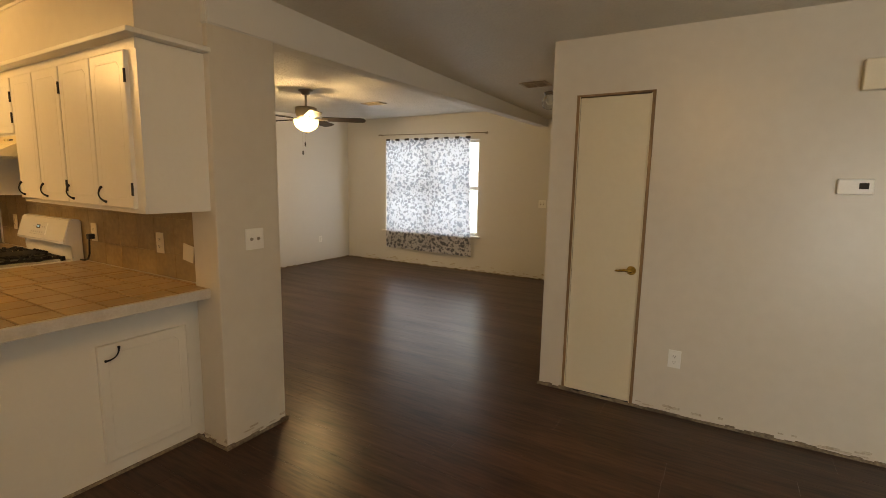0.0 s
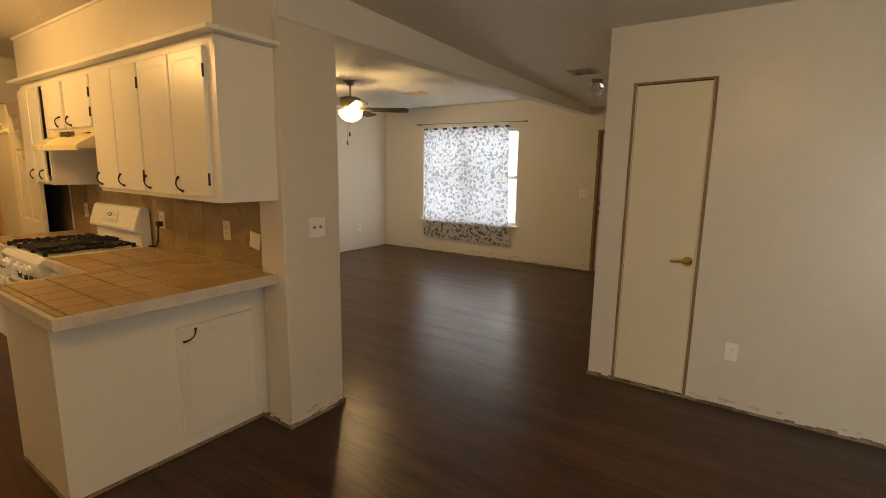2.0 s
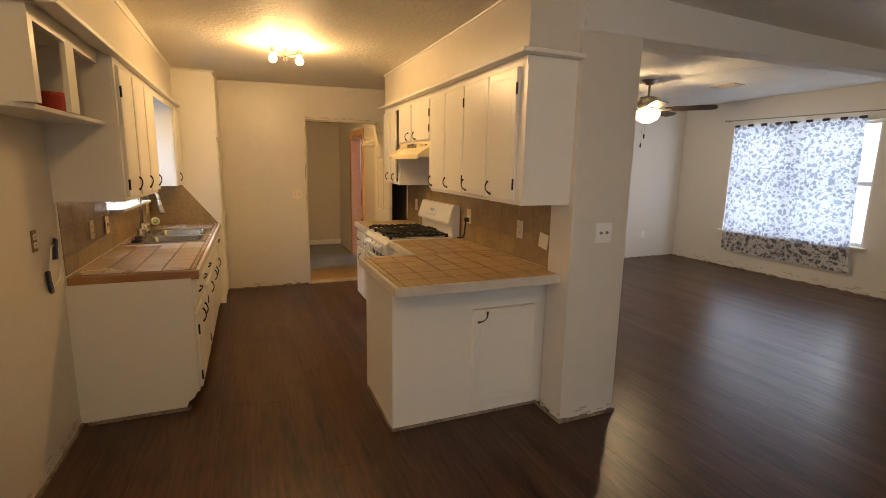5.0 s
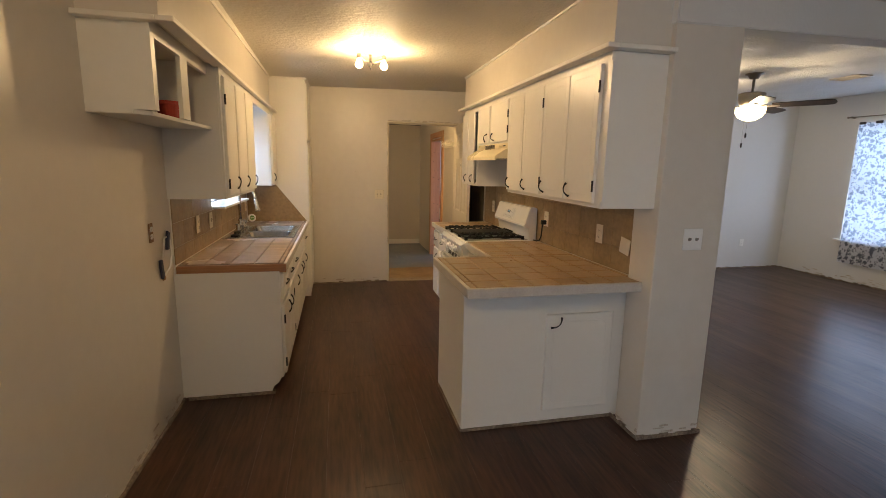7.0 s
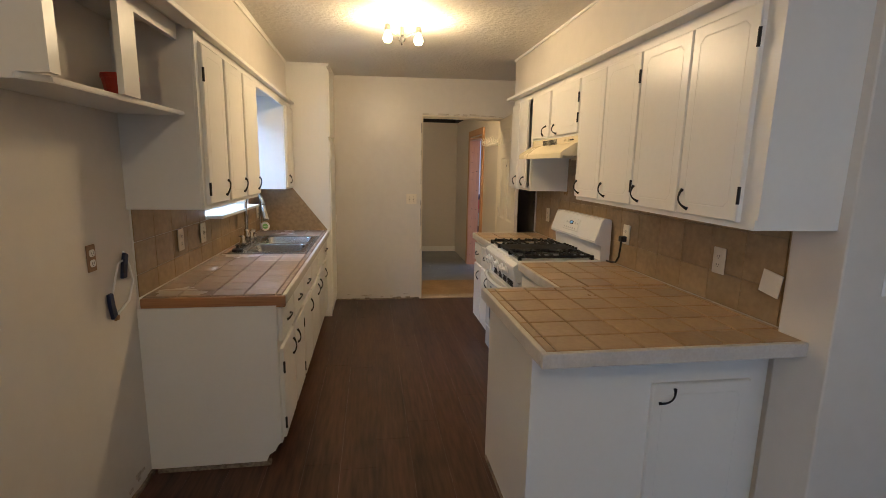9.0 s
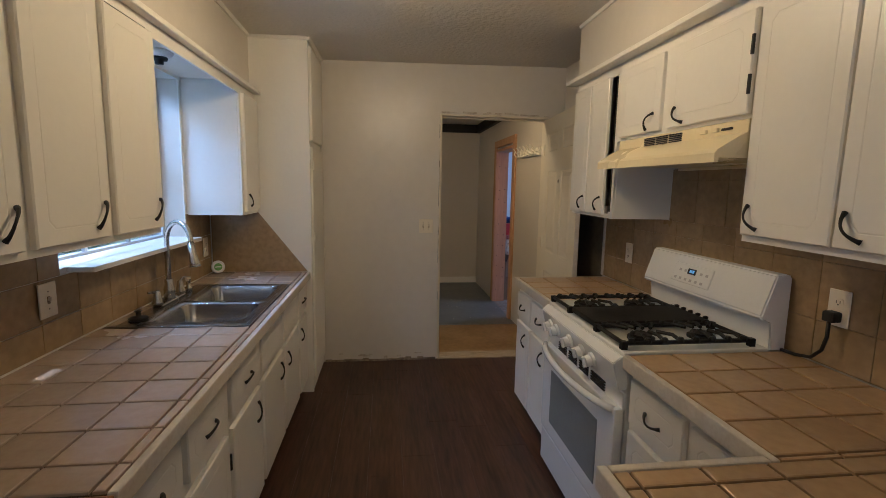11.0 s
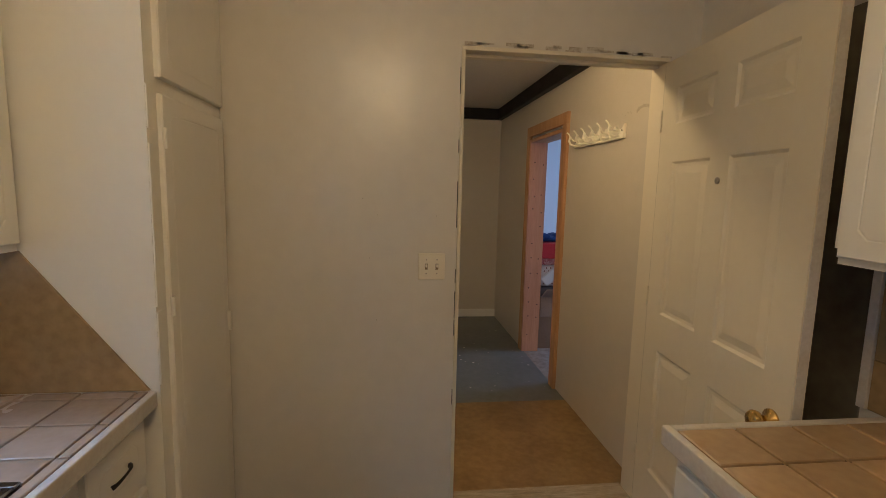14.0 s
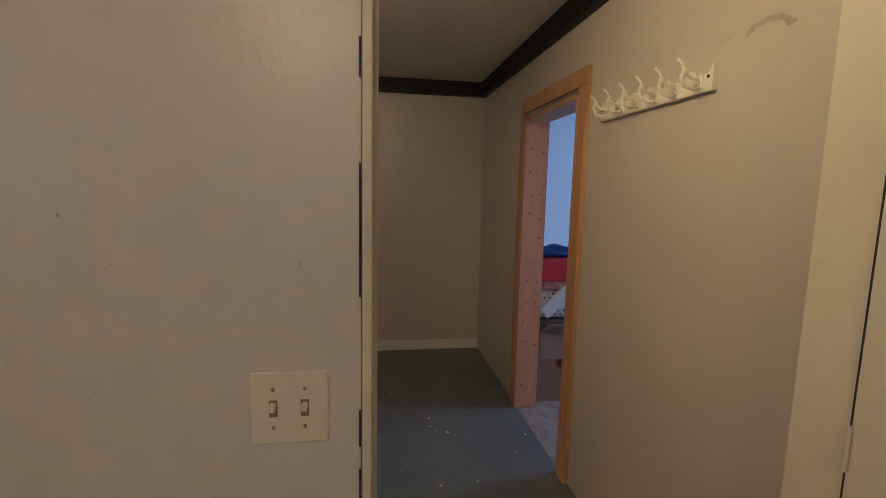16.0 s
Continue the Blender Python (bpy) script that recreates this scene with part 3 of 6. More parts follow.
def upper_north(x0, x1, z0, z1, doors, label, back=YK, gap=None):
    c = thing("upper_cabinet", ((x0 + x1) / 2, back, z0), label, "cabinet", "stove side upper cabinets")
    t = 0.018
    part("side_panel", boxes((x0, x0 + t, FY, back, z0, z1), bevel=0.0015, seg=1), CAB, c)
    part("side_panel", boxes((x1 - t, x1, FY, back, z0, z1), bevel=0.0015, seg=1), CAB, c)
    part("bottom_panel", boxes((x0 + t, x1 - t, FY, back, z0, z0 + t)), CAB, c)
    part("top_panel", boxes((x0 + t, x1 - t, FY, back, z1 - t, z1)), CAB, c)
    part("back_panel", boxes((x0 + t, x1 - t, back - 0.006, back, z0 + t, z1 - t)), CAB, c)
    rows = [(x0, x1, FY - 0.012, FY, z1 - 0.05, z1), (x0, x1, FY - 0.012, FY, z0, z0 + 0.035)]
    edges = [x0] + [q for d in doors for q in (d[0], d[1])] + [x1]
    for a, b in zip(edges[::2], edges[1::2]):
        if b - a > 0.003:
            if gap and abs((a + b) / 2 - gap) < 0.05:
                continue
            rows.append((a - 0.012, b + 0.012, FY - 0.012, FY, z0 + 0.035, z1 - 0.05))
    part("face_frame", boxes(*rows), CAB, c)
    for a, b, dz0, dz1, hx, ang, hg in doors:
        w, h = b - a, dz1 - dz0
        hs = [] if hg is None else [(w if hg > 0 else 0.0, 0.09), (w if hg > 0 else 0.0, h - 0.11)]
        add_door(c, NORTH(a, FY - 0.012, dz0), w, h, (w * hx, 0.058 if h > 0.4 else 0.045, ang), hs)
    return c


upper_north(-3.12, -2.37, 1.318, 2.095, [(-3.112, -2.768, 1.340, 2.045, 0.13, 125, None), (-2.760, -2.432, 1.340, 2.045, 0.16, 120, 1)], "white painted upper cabinet with two tall doors")
upper_north(-3.785, -3.12, 1.318, 2.095, [(-3.776, -3.463, 1.340, 2.045, 0.16, 120, None), (-3.455, -3.124, 1.340, 2.045, 0.16, 125, 1)], "white painted upper cabinet with two tall doors")
upper_north(-4.70, -3.785, 1.712, 2.095, [(-4.65, -4.30, 1.725, 2.045, 0.80, 50, None), (-4.24, -3.80, 1.725, 2.045, 0.18, 132, 1)], "short white cabinet above the range hood")
narrow = upper_north(-5.25, -4.70, 1.318, 2.095, [(-5.24, -5.015, 1.335, 2.045, 0.78, 56, None), (-5.0, -4.79, 1.335, 2.045, 0.76, 56, None)], "narrow white upper cabinet with a dark open gap", gap=-4.745)
part("stile", boxes((-4.725, -4.702, FY - 0.012, FY + 0.01, 1.323, 2.09)), CAB, narrow)
part("catch", boxes((-4.772, -4.750, FY - 0.02, FY - 0.004, 1.343, 1.383)), PEWTER, narrow, "small grey latch")
# black sheet close behind the opening stands for the shade inside the cabinet
part("inner_back", boxes((-4.79, -4.73, FY + 0.012, FY + 0.02, 1.328, 2.05)), DARK, narrow, "black sheet in place of the shade inside the gap")

# range hood
hood = thing("range_hood", (-4.23, YK, 1.57), "almond enamel range hood with vent slots above the stove", "range hood")
part("shell", prism([(YK, 1.57), (YK, 1.710), (1.247, 1.710), (1.244, 1.668), (1.217, 1.655), (1.147, 1.612), (1.137, 1.60), (1.137, 1.57), (1.152, 1.57), (1.152, 1.585), (1.57, 1.585), (1.57, 1.57)], "x", -4.66, -3.80), HOOD, hood)
for i in range(3):
    for j in range(5):
        x = -4.42 + i * 0.095
        z = 1.668 + j * 0.0072
        part("vent_slot", boxes((x, x + 0.082, 1.240, 1.2455, z, z + 0.004)), SLOT, hood)
for i, x in enumerate((-4.03, -3.97)):
    part("rocker_switch", boxes((x, x + 0.032, 1.236, 1.248, 1.680, 1.694), bevel=0.002), HOOD, hood)
part("badge", boxes((-3.92, -3.87, 1.240, 1.248, 1.683, 1.691)), SLOT, hood)

# sink side upper cabinets: fronts face the stove side
SY = -0.755


def upper_south(x0, x1, z0, z1, doors, label):
    c = thing("upper_cabinet", ((x0 + x1) / 2, YS, z0), label, "cabinet", "sink side upper cabinets")
    t = 0.018
    part("side_panel", boxes((x0, x0 + t, YS, SY, z0, z1), bevel=0.0015, seg=1), CAB, c)
    part("side_panel", boxes((x1 - t, x1, YS, SY, z0, z1), bevel=0.0015, seg=1), CAB, c)
    part("bottom_panel", boxes((x0 + t, x1 - t, YS, SY, z0, z0 + t)), CAB, c)
    part("top_panel", boxes((x0 + t, x1 - t, YS, SY, z1 - t, z1)), CAB, c)
    rows = [(x0, x1, SY, SY + 0.012, z1 - 0.05, z1), (x0, x1, SY, SY + 0.012, z0, z0 + 0.03)]
    edges = [x0] + [q for d in sorted(doors) for q in (d[0], d[1])] + [x1]
    rows += [(a - 0.012 if a > x0 else a, b + 0.012 if b < x1 else b, SY, SY + 0.012, z0 + 0.03, z1 - 0.05) for a, b in zip(edges[::2], edges[1::2]) if b - a > 0.003]
    part("face_frame", boxes(*rows), CAB, c)
    for a, b, hx, ang, hg in doors:
        w, h = b - a, z1 - z0 - 0.085
        hs = [] if hg is None else [(w if hg > 0 else 0.0, 0.07), (w if hg > 0 else 0.0, h - 0.13)]
        add_door(c, SOUTH(b, SY + 0.012, z0 + 0.022), w, h, (w * hx, 0.068, ang), hs)
    return c


upper_south(-4.30, -3.27, 1.297, 2.085, [(-3.60, -3.305, 0.85, 60, -1), (-3.945, -3.635, 0.85, 60, None), (-4.29, -3.985, 0.85, 60, None)], "white painted upper cabinet with three doors")
upper_south(-5.69, -5.35, 1.297, 2.085, [(-5.68, -5.385, 0.2, 120, None)], "small white upper cabinet beside the window")
setting("trim_window_valance", boxes((-5.35, -4.30, SY, SY + 0.012, 2.015, 2.085)), CAB, "white board above the sink window", "trim")

# open corner shelf with no doors
shelf = thing("open_wall_cabinet", (-2.83, YS, 1.70), "white painted open wall cabinet with a projecting bottom shelf", "cabinet")
OY = -0.81
part("side_panel", boxes((-2.438, -2.42, YS, OY - 0.02, 1.727, 2.085)), CAB, shelf)
part("shelf", prism([(-3.27, YS), (-2.415, YS), (-2.415, -0.895), (-2.475, -0.842), (-3.30, -0.798), (-3.30, -0.815), (-3.27, -0.82)], "z", 1.709, 1.727, 0.003), CAB, shelf)
part("stile", boxes((-2.46, -2.415, OY - 0.02, OY, 1.727, 2.085)), CAB, shelf)
part("stile", boxes((-2.90, -2.79, OY - 0.02, OY, 1.727, 2.085)), CAB, shelf)
part("top_rail", boxes((-3.27, -2.90, OY - 0.02, OY, 2.02, 2.085)), CAB, shelf)
part("top_rail", boxes((-2.79, -2.46, OY - 0.02, OY, 2.02, 2.085)), CAB, shelf)
cup = thing("red_pot", (-3.12, -0.975, 1.727), "small red plastic pot on the open shelf", "pot")
part("pot", lathe([(0.0, 0.0), (0.048, 0.0), (0.062, 0.095), (0.066, 0.098), (0.066, 0.115), (0.060, 0.115), (0.046, 0.01), (0.0, 0.01)], (-3.12, -0.975, 1.727)), RED, cup, smooth=False)

# pantry at the end of the sink counter
pan = thing("pantry_cupboard", (-6.0, -0.74, 0), "tall white pantry cupboard built into the corner", "cupboard")
part("side_panel", boxes((-5.715, -5.70, YS, -0.40, 0, ZC)), CAB, pan)
part("front_frame", boxes((XE + 0.001, -5.715, -0.43, -0.405, 0, 0.08), (XE + 0.001, -5.715, -0.43, -0.405, 1.745, ZC), (-5.78, -5.715, -0.43, -0.402, 0.08, 1.745), (XE + 0.001, -6.277, -0.43, -0.405, 0.08, 1.745)), CAB, pan)
d = part("door", moved(routed(0.50, 1.66, 0.018, 0.05, 0.02), SOUTH(-5.768, -0.405, 0.085)), CAB, pan)
part("latch", boxes((-6.257, -6.247, -0.388, -0.372, 0.90, 0.98), bevel=0.003), TRIMW, d, "painted-over latch")
part("upper_door", moved(routed(0.50, 0.62, 0.018, 0.05, 0.02), SOUTH(-5.768, -0.405, 1.79)), CAB, pan)
for z in (1.12, 1.62):
    part("hinge", moved(hinge(0.0, 0.0, 0.018), SOUTH(-5.772, -0.402, z)), TRIMW, d, "painted-over hinge")
part("edge_strip", boxes((-5.735, -5.702, -0.402, -0.396, 0.9, 1.12), (-5.735, -5.702, -0.402, -0.396, 1.135, 1.60), (-5.735, -5.702, -0.402, -0.396, 1.64, 1.76), bevel=0.002), CAB, pan)

# the whole run over the stove stands slightly out of square and level
askew = Matrix.Translation((-2.37, 1.25, 1.7)) @ Matrix.Rotation(radians(-0.8), 4, "Z") @ Matrix.Rotation(radians(0.5), 4, "Y") @ Matrix.Translation((2.37, -1.25, -1.7))
for ob in [o for o in scene.objects if o.parent is None and (o.name == "range_hood" or o.name in ("soffit_north", "trim_ledge_north", "trim_crown_north") or o.get("group") == "stove side upper cabinets")]:
    ob.matrix_world = askew @ ob.matrix_basis

# ---------------------------------------------------------------- base cabinets


def base_south(x0, x1, units, label):
    c = thing("base_cabinet", ((x0 + x1) / 2, YS, 0), label, "cabinet", "sink side base cabinets")
    part("body", boxes((x0, x1, YS, -0.475, 0.10, 0.835 if abs((x0 + x1) / 2 + 4.71) > 0.1 else 0.66)), CAB, c)
    part("toe_kick", boxes((x0, x1 - (0.02 if x1 > -3.4 else 0), YS, -0.545, 0, 0.10)), CAB, c)
    part("face_frame", boxes((x0, x1, -0.475, -0.455, 0.10, 0.835)), CAB, c)
    for a, b, z0, z1, kind in units:
        w, h = b - a, z1 - z0
        if kind == "drawer":
            add_door(c, SOUTH(b, -0.455, z0), w, h, (w / 2, h * 0.45, 8), name="drawer_front")
        elif kind == "blank":
            add_door(c, SOUTH(b, -0.455, z0), w, h, name="false_front")
        else:
            hx = 0.18 if kind == "door_l" else 0.82
            hg = [(0.0 if hx > 0.5 else w, 0.08), (0.0 if hx > 0.5 else w, h - 0.1)]
            add_door(c, SOUTH(b, -0.455, z0), w, h, (w * hx, h - 0.09, 80 if hx > 0.5 else 100), hg if x1 > -3.4 else ())
    return c


base_south(-4.05, -3.305, [(-3.66, -3.325, 0.64, 0.81, "drawer"), (-4.03, -3.70, 0.64, 0.81, "drawer"), (-3.66, -3.325, 0.12, 0.60, "door_r"), (-4.03, -3.70, 0.12, 0.60, "door_l")], "white base cabinet with drawers above doors")
part("end_panel", prism([(YS, 0.02), (-0.53, 0.02), (-0.515, 0.055), (-0.485, 0.075), (-0.47, 0.105), (-0.455, 0.12), (-0.455, 0.835), (YS, 0.835)], "x", -3.305, -3.277), CAB, [o for o in scene.objects if o.name.startswith("base_cabinet")][-1])
part("foot_strip", boxes((-3.305, -3.270, YS + 0.03, -0.51, 0.0, 0.02)), GAP, [o for o in scene.objects if o.name.startswith("base_cabinet")][-1], "dirty ragged strip below the end panel")
base_south(-5.38, -4.05, [(-4.46, -4.08, 0.64, 0.81, "drawer"), (-4.46, -4.08, 0.12, 0.60, "door_r"), (-4.92, -4.50, 0.64, 0.81, "blank"), (-5.36, -4.96, 0.64, 0.81, "blank"), (-4.92, -4.50, 0.12, 0.60, "door_r"), (-5.36, -4.96, 0.12, 0.60, "door_l")], "white sink base cabinet with false drawer fronts")
base_south(-5.70, -5.38, [(-5.675, -5.41, 0.64, 0.81, "drawer"), (-5.675, -5.41, 0.12, 0.60, "door_l")], "white base cabinet beside the pantry")

# peninsula with its door toward the dining room
pen = thing("peninsula_cabinet", (-2.9, 1.1, 0), "white painted peninsula base cabinet with one door", "cabinet")
part("body", boxes((-3.235, -2.60, 0.597, 1.608, 0.0, 0.86)), CAB, pen)
part("end_panel", boxes((-2.60, -2.595, 0.595, 1.565, 0.015, 0.86)), CAB, pen)
add_door(pen, EAST(-2.595, 1.09, 0.09), 0.43, 0.595, (0.060, 0.546, 222), [])
part("foot_strip", boxes((-2.596, -2.586, 0.590, 1.565, 0.0, 0.016), (-3.2, -2.60, 0.587, 0.596, 0.0, 0.014)), GAP, pen, "dirty strip along the cabinet foot")


def base_north(x0, x1, fronts, label):
    c = thing("base_cabinet", ((x0 + x1) / 2, YK, 0), label, "cabinet", "stove side base cabinets")
    part("body", boxes((x0, x1, 1.015, YK - 0.002, 0.10, 0.86)), CAB, c)
    part("toe_kick", boxes((x0, x1, 1.08, YK - 0.002, 0, 0.10)), CAB, c)
    part("face_frame", boxes((x0, x1, 0.998, 1.015, 0.10, 0.86)), CAB, c)
    for a, b, z0, z1, kind in fronts:
        w, h = b - a, z1 - z0
        if kind == "drawer":
            add_door(c, NORTH(a, 0.998, z0), w, h, (w * 0.5, h * 0.5, 172), name="drawer_front")
        else:
            add_door(c, NORTH(a, 0.998, z0), w, h, (w * 0.72, h - 0.09, 80))
    return c


base_north(-5.335, -4.70, [(-5.315, -5.06, 0.66, 0.82, "drawer"), (-5.315, -5.06, 0.12, 0.63, "door"), (-5.03, -4.73, 0.66, 0.82, "drawer"), (-5.03, -4.73, 0.12, 0.63, "door")], "white base cabinet between stove and doorway")
base_north(-3.91, -3.24, [(-3.89, -3.59, 0.66, 0.82, "drawer"), (-3.56, -3.27, 0.66, 0.82, "drawer"), (-3.89, -3.59, 0.12, 0.63, "door"), (-3.56, -3.27, 0.12, 0.63, "door")], "white base cabinet between stove and peninsula")

# ---------------------------------------------------------------- counters (beds; their tiles come last)
ctr_s = thing("sink_countertop", (-4.5, YS, 0.84), "pinkish tiled sink counter with a wooden end edge", "countertop")
part("bed", boxes((-5.70, -5.257, YS, -0.43, 0.835, 0.878), (-4.405, -3.316, YS, -0.43, 0.835, 0.878), (-5.257, -4.405, YS, -0.99, 0.835, 0.878), (-5.257, -4.405, -0.472, -0.43, 0.835, 0.878)), GROUT, ctr_s)
part("front_edge", boxes((-5.70, -3.316, -0.43, -0.408, 0.835, 0.884), bevel=0.004), NOSE, ctr_s, "worn painted front edge")
part("end_edge", boxes((-3.315, -3.288, -1.060, -0.413, 0.825, 0.880), bevel=0.005), WOODE, ctr_s, "varnished orange wood end edge")
part("end_block", boxes((-3.305, -3.283, YS, -1.061, 0.826, 0.868), bevel=0.002), TRIMW, ctr_s)
ctr_n = thing("peninsula_countertop", (-2.9, 1.1, 0.86), "tan tiled peninsula counter with a pale painted edge", "countertop")
part("bed", boxes((-3.255, -2.425, 0.58, YK, 0.862, 0.898), (-3.905, -3.255, 0.975, YK, 0.862, 0.898)), GROUT, ctr_n)
part("front_edge", boxes((-2.425, -2.402, 0.557, 1.565, 0.852, 0.906), bevel=0.004), NOSE, ctr_n, "pale painted wooden edge")
part("side_edge", boxes((-3.278, -2.426, 0.557, 0.58, 0.852, 0.906), bevel=0.004), NOSE, ctr_n, "pale painted wooden edge")
part("inner_edge", boxes((-3.278, -3.255, 0.581, 0.951, 0.855, 0.906), bevel=0.004), NOSE, ctr_n, "pale painted wooden edge")
part("run_edge", boxes((-3.905, -3.256, 0.952, 0.975, 0.855, 0.906), bevel=0.004), NOSE, ctr_n, "pale painted wooden edge")
ctr_f = thing("stove_side_countertop", (-5.0, 1.3, 0.86), "small tan tiled counter beside the stove", "countertop")
part("bed", boxes((-5.335, -4.70, 0.985, YK, 0.862, 0.898)), GROUT, ctr_f)
part("edge", boxes((-5.36, -4.70, 0.962, 0.985, 0.855, 0.906), (-5.36, -5.335, 0.985, YK, 0.855, 0.906), bevel=0.004), NOSE, ctr_f, "pale painted wooden edge")

# ---------------------------------------------------------------- stove
sv = thing("gas_stove", (-4.305, 1.3, 0), "white enamel gas range with black grates and a griddle", "stove")
X0, X1 = -4.69, -3.92
part("body", boxes((X0, X1, 0.985, 1.59, 0.03, 0.885), bevel=0.004), ENAMEL, sv)
part("cooktop", boxes((X0 - 0.004, X1 + 0.004, 0.965, 1.54, 0.885, 0.912), bevel=0.008), ENAMEL, sv)
part("control_panel", prism([(0.985, 0.765), (0.985, 0.888), (0.958, 0.895), (0.925, 0.868), (0.952, 0.765)], "x", X0, X1, 0.003), ENAMEL, sv)
for x in (-4.575, -4.495, -4.335, -4.205, -4.105):
    k = part("knob", moved(lathe([(0.0, 0.0), (0.030, 0.0), (0.030, 0.010), (0.024, 0.014), (0.022, 0.034), (0.0, 0.036)], (0, 0, 0), n=20), pose(x, 0.938, 0.815, 105, 0, 0)), ENAMEL, sv, "white round burner knob", smooth=False)
    part("grip", moved(boxes((-0.006, 0.006, -0.022, 0.022, 0.034, 0.046), bevel=0.002), pose(x, 0.938, 0.815, 105, 0, 0)), ENAMEL, k)
for i in range(4):
    z = 0.735 - 0.011 * i
    part("vent_slot", boxes((-4.55, -4.06, 0.9685, 0.976, z - 0.003, z + 0.002)), SLOT, sv)
for x in (-4.43, -4.31, -4.19):
    part("vent_bar", boxes((x - 0.007, x + 0.007, 0.966, 0.976, 0.692, 0.745)), ENAMEL, sv)
part("vent_panel", boxes((X0 + 0.006, X1 - 0.006, 0.975, 0.985, 0.685, 0.75)), ENAMEL, sv)
od = part("oven_door", boxes((X0 + 0.004, X1 - 0.004, 0.945, 0.983, 0.235, 0.69), bevel=0.006), ENAMEL, sv)
part("oven_window", boxes((X0 + 0.13, X1 - 0.13, 0.941, 0.946, 0.31, 0.585), bevel=0.002), OVENGLASS, od, "dark oven door glass")
bm = bmesh.new()
HP = [(X0 + 0.02 + (X1 - X0 - 0.04) * i / 12, 0.947 - 0.062 * math.sin(math.pi * i / 12) ** 0.6, 0.684) for i in range(13)]
tube(HP, 0.0145, 10, bm=bm)
part("oven_handle", bm, ENAMEL, od, "white bowed bar handle", smooth=True)
part("drawer", boxes((X0 + 0.004, X1 - 0.004, 0.95, 0.983, 0.05, 0.225), bevel=0.006), ENAMEL, sv)
part("backguard", prism([(1.53, 0.905), (1.595, 0.905), (1.595, 1.185), (1.565, 1.195), (1.53, 1.19), (1.48, 1.035), (1.485, 1.02), (1.53, 1.015)], "x", X0 - 0.006, X1 + 0.012, 0.006), ENAMEL, sv)
lean = pose(-4.34, 1.501, 1.110, -18, 0, 0)
pnl = part("control_display", moved(boxes((-0.13, 0.13, -0.003, 0.004, -0.045, 0.045), bevel=0.003), lean), ENAMEL, sv)
part("display", moved(boxes((-0.028, 0.028, -0.006, -0.002, 0.000, 0.026), bevel=0.002), lean), SLOT, pnl)
part("digits", moved(boxes((-0.012, -0.006, -0.0075, -0.0055, 0.007, 0.020), (-0.002, 0.003, -0.0075, -0.0055, 0.007, 0.020), (0.007, 0.018, -0.0075, -0.0055, 0.007, 0.020)), lean), LCD, pnl, "lit clock digits")
for i in range(12):
    x, z = -0.10 + 0.2 * ((i * 5) % 12) / 11, (-0.028, 0.012)[i % 2]
    if abs(x) < 0.034 and z > 0:
        continue
    part("button", moved(boxes((x - 0.007, x + 0.007, -0.005, -0.002, z - 0.006, z + 0.006)), lean), ENAMEL_IN, pnl)


def grate(x0, x1):
    y0, y1, z = 0.975, 1.485, 0.938
    bm = bmesh.new()
    r = 0.0085
    w = x1 - x0
    for x in (x0 + 0.012, x1 - 0.012):
        tube([(x, y0, z - 0.004), (x, y1, z - 0.004)], r, 6, bm=bm)
    for y in (y0, y1):
        tube([(x0 + 0.012, y, z - 0.004), (x1 - 0.012, y, z - 0.004)], r, 6, bm=bm)
    for i in range(8):
        y = y0 + (y1 - y0) * (i + 0.5) / 8
        yc = y0 + 0.135 if i < 4 else y1 - 0.135
        for xa, s in ((x0 + 0.012, 1), (x1 - 0.012, -1)):
            tube([(xa, y, z), (xa + s * w * 0.16, y + (yc - y) * 0.1, z + 0.012), (xa + s * w * 0.36, y + (yc - y) * 0.5, z + 0.010)], 0.0075, 6, bm=bm)
            lathe([(0.0, -0.006), (0.013, -0.004), (0.014, 0.006), (0.009, 0.014), (0.0, 0.014)], (xa, y, z), n=8, bm=bm)
    for x in (x0 + 0.012, x1 - 0.012):
        for y in (y0, y1):
            box(bm, x - 0.011, x + 0.011, y - 0.011, y + 0.011, 0.912, z + 0.004)
    return bm


for a, b in ((X0 + 0.015, X0 + 0.255), (X1 - 0.255, X1 - 0.015)):
    g = part("grate", grate(a, b), CAST, sv, "black cast iron grate")
    for y in (1.105, 1.36):
        part("burner", lathe([(0.0, 0.0), (0.052, 0.0), (0.052, 0.010), (0.040, 0.014), (0.040, 0.022), (0.0, 0.024)], ((a + b) / 2, y, 0.912), n=20), CAST, sv, "black burner cap")
part("griddle", boxes((X0 + 0.262, X1 - 0.262, 0.975, 1.49, 0.92, 0.945), bevel=0.006), CAST, sv, "flat black centre griddle")
for i in range(5):
    part("griddle_stud", lathe([(0.0, 0.0), (0.010, 0.0), (0.011, 0.010), (0.0, 0.014)], (X0 + 0.285 + i * 0.05, 1.486, 0.943), n=8), CAST, sv)

# ---------------------------------------------------------------- sink and tap


def rounded(x0, x1, y0, y1, r, n=5):
    out = []
    for cx, cy, a0 in ((x1 - r, y1 - r, 0), (x0 + r, y1 - r, 90), (x0 + r, y0 + r, 180), (x1 - r, y0 + r, 270)):
        out += [(cx + r * math.cos(radians(a0 + 90 * i / n)), cy + r * math.sin(radians(a0 + 90 * i / n))) for i in range(n + 1)]
    return out


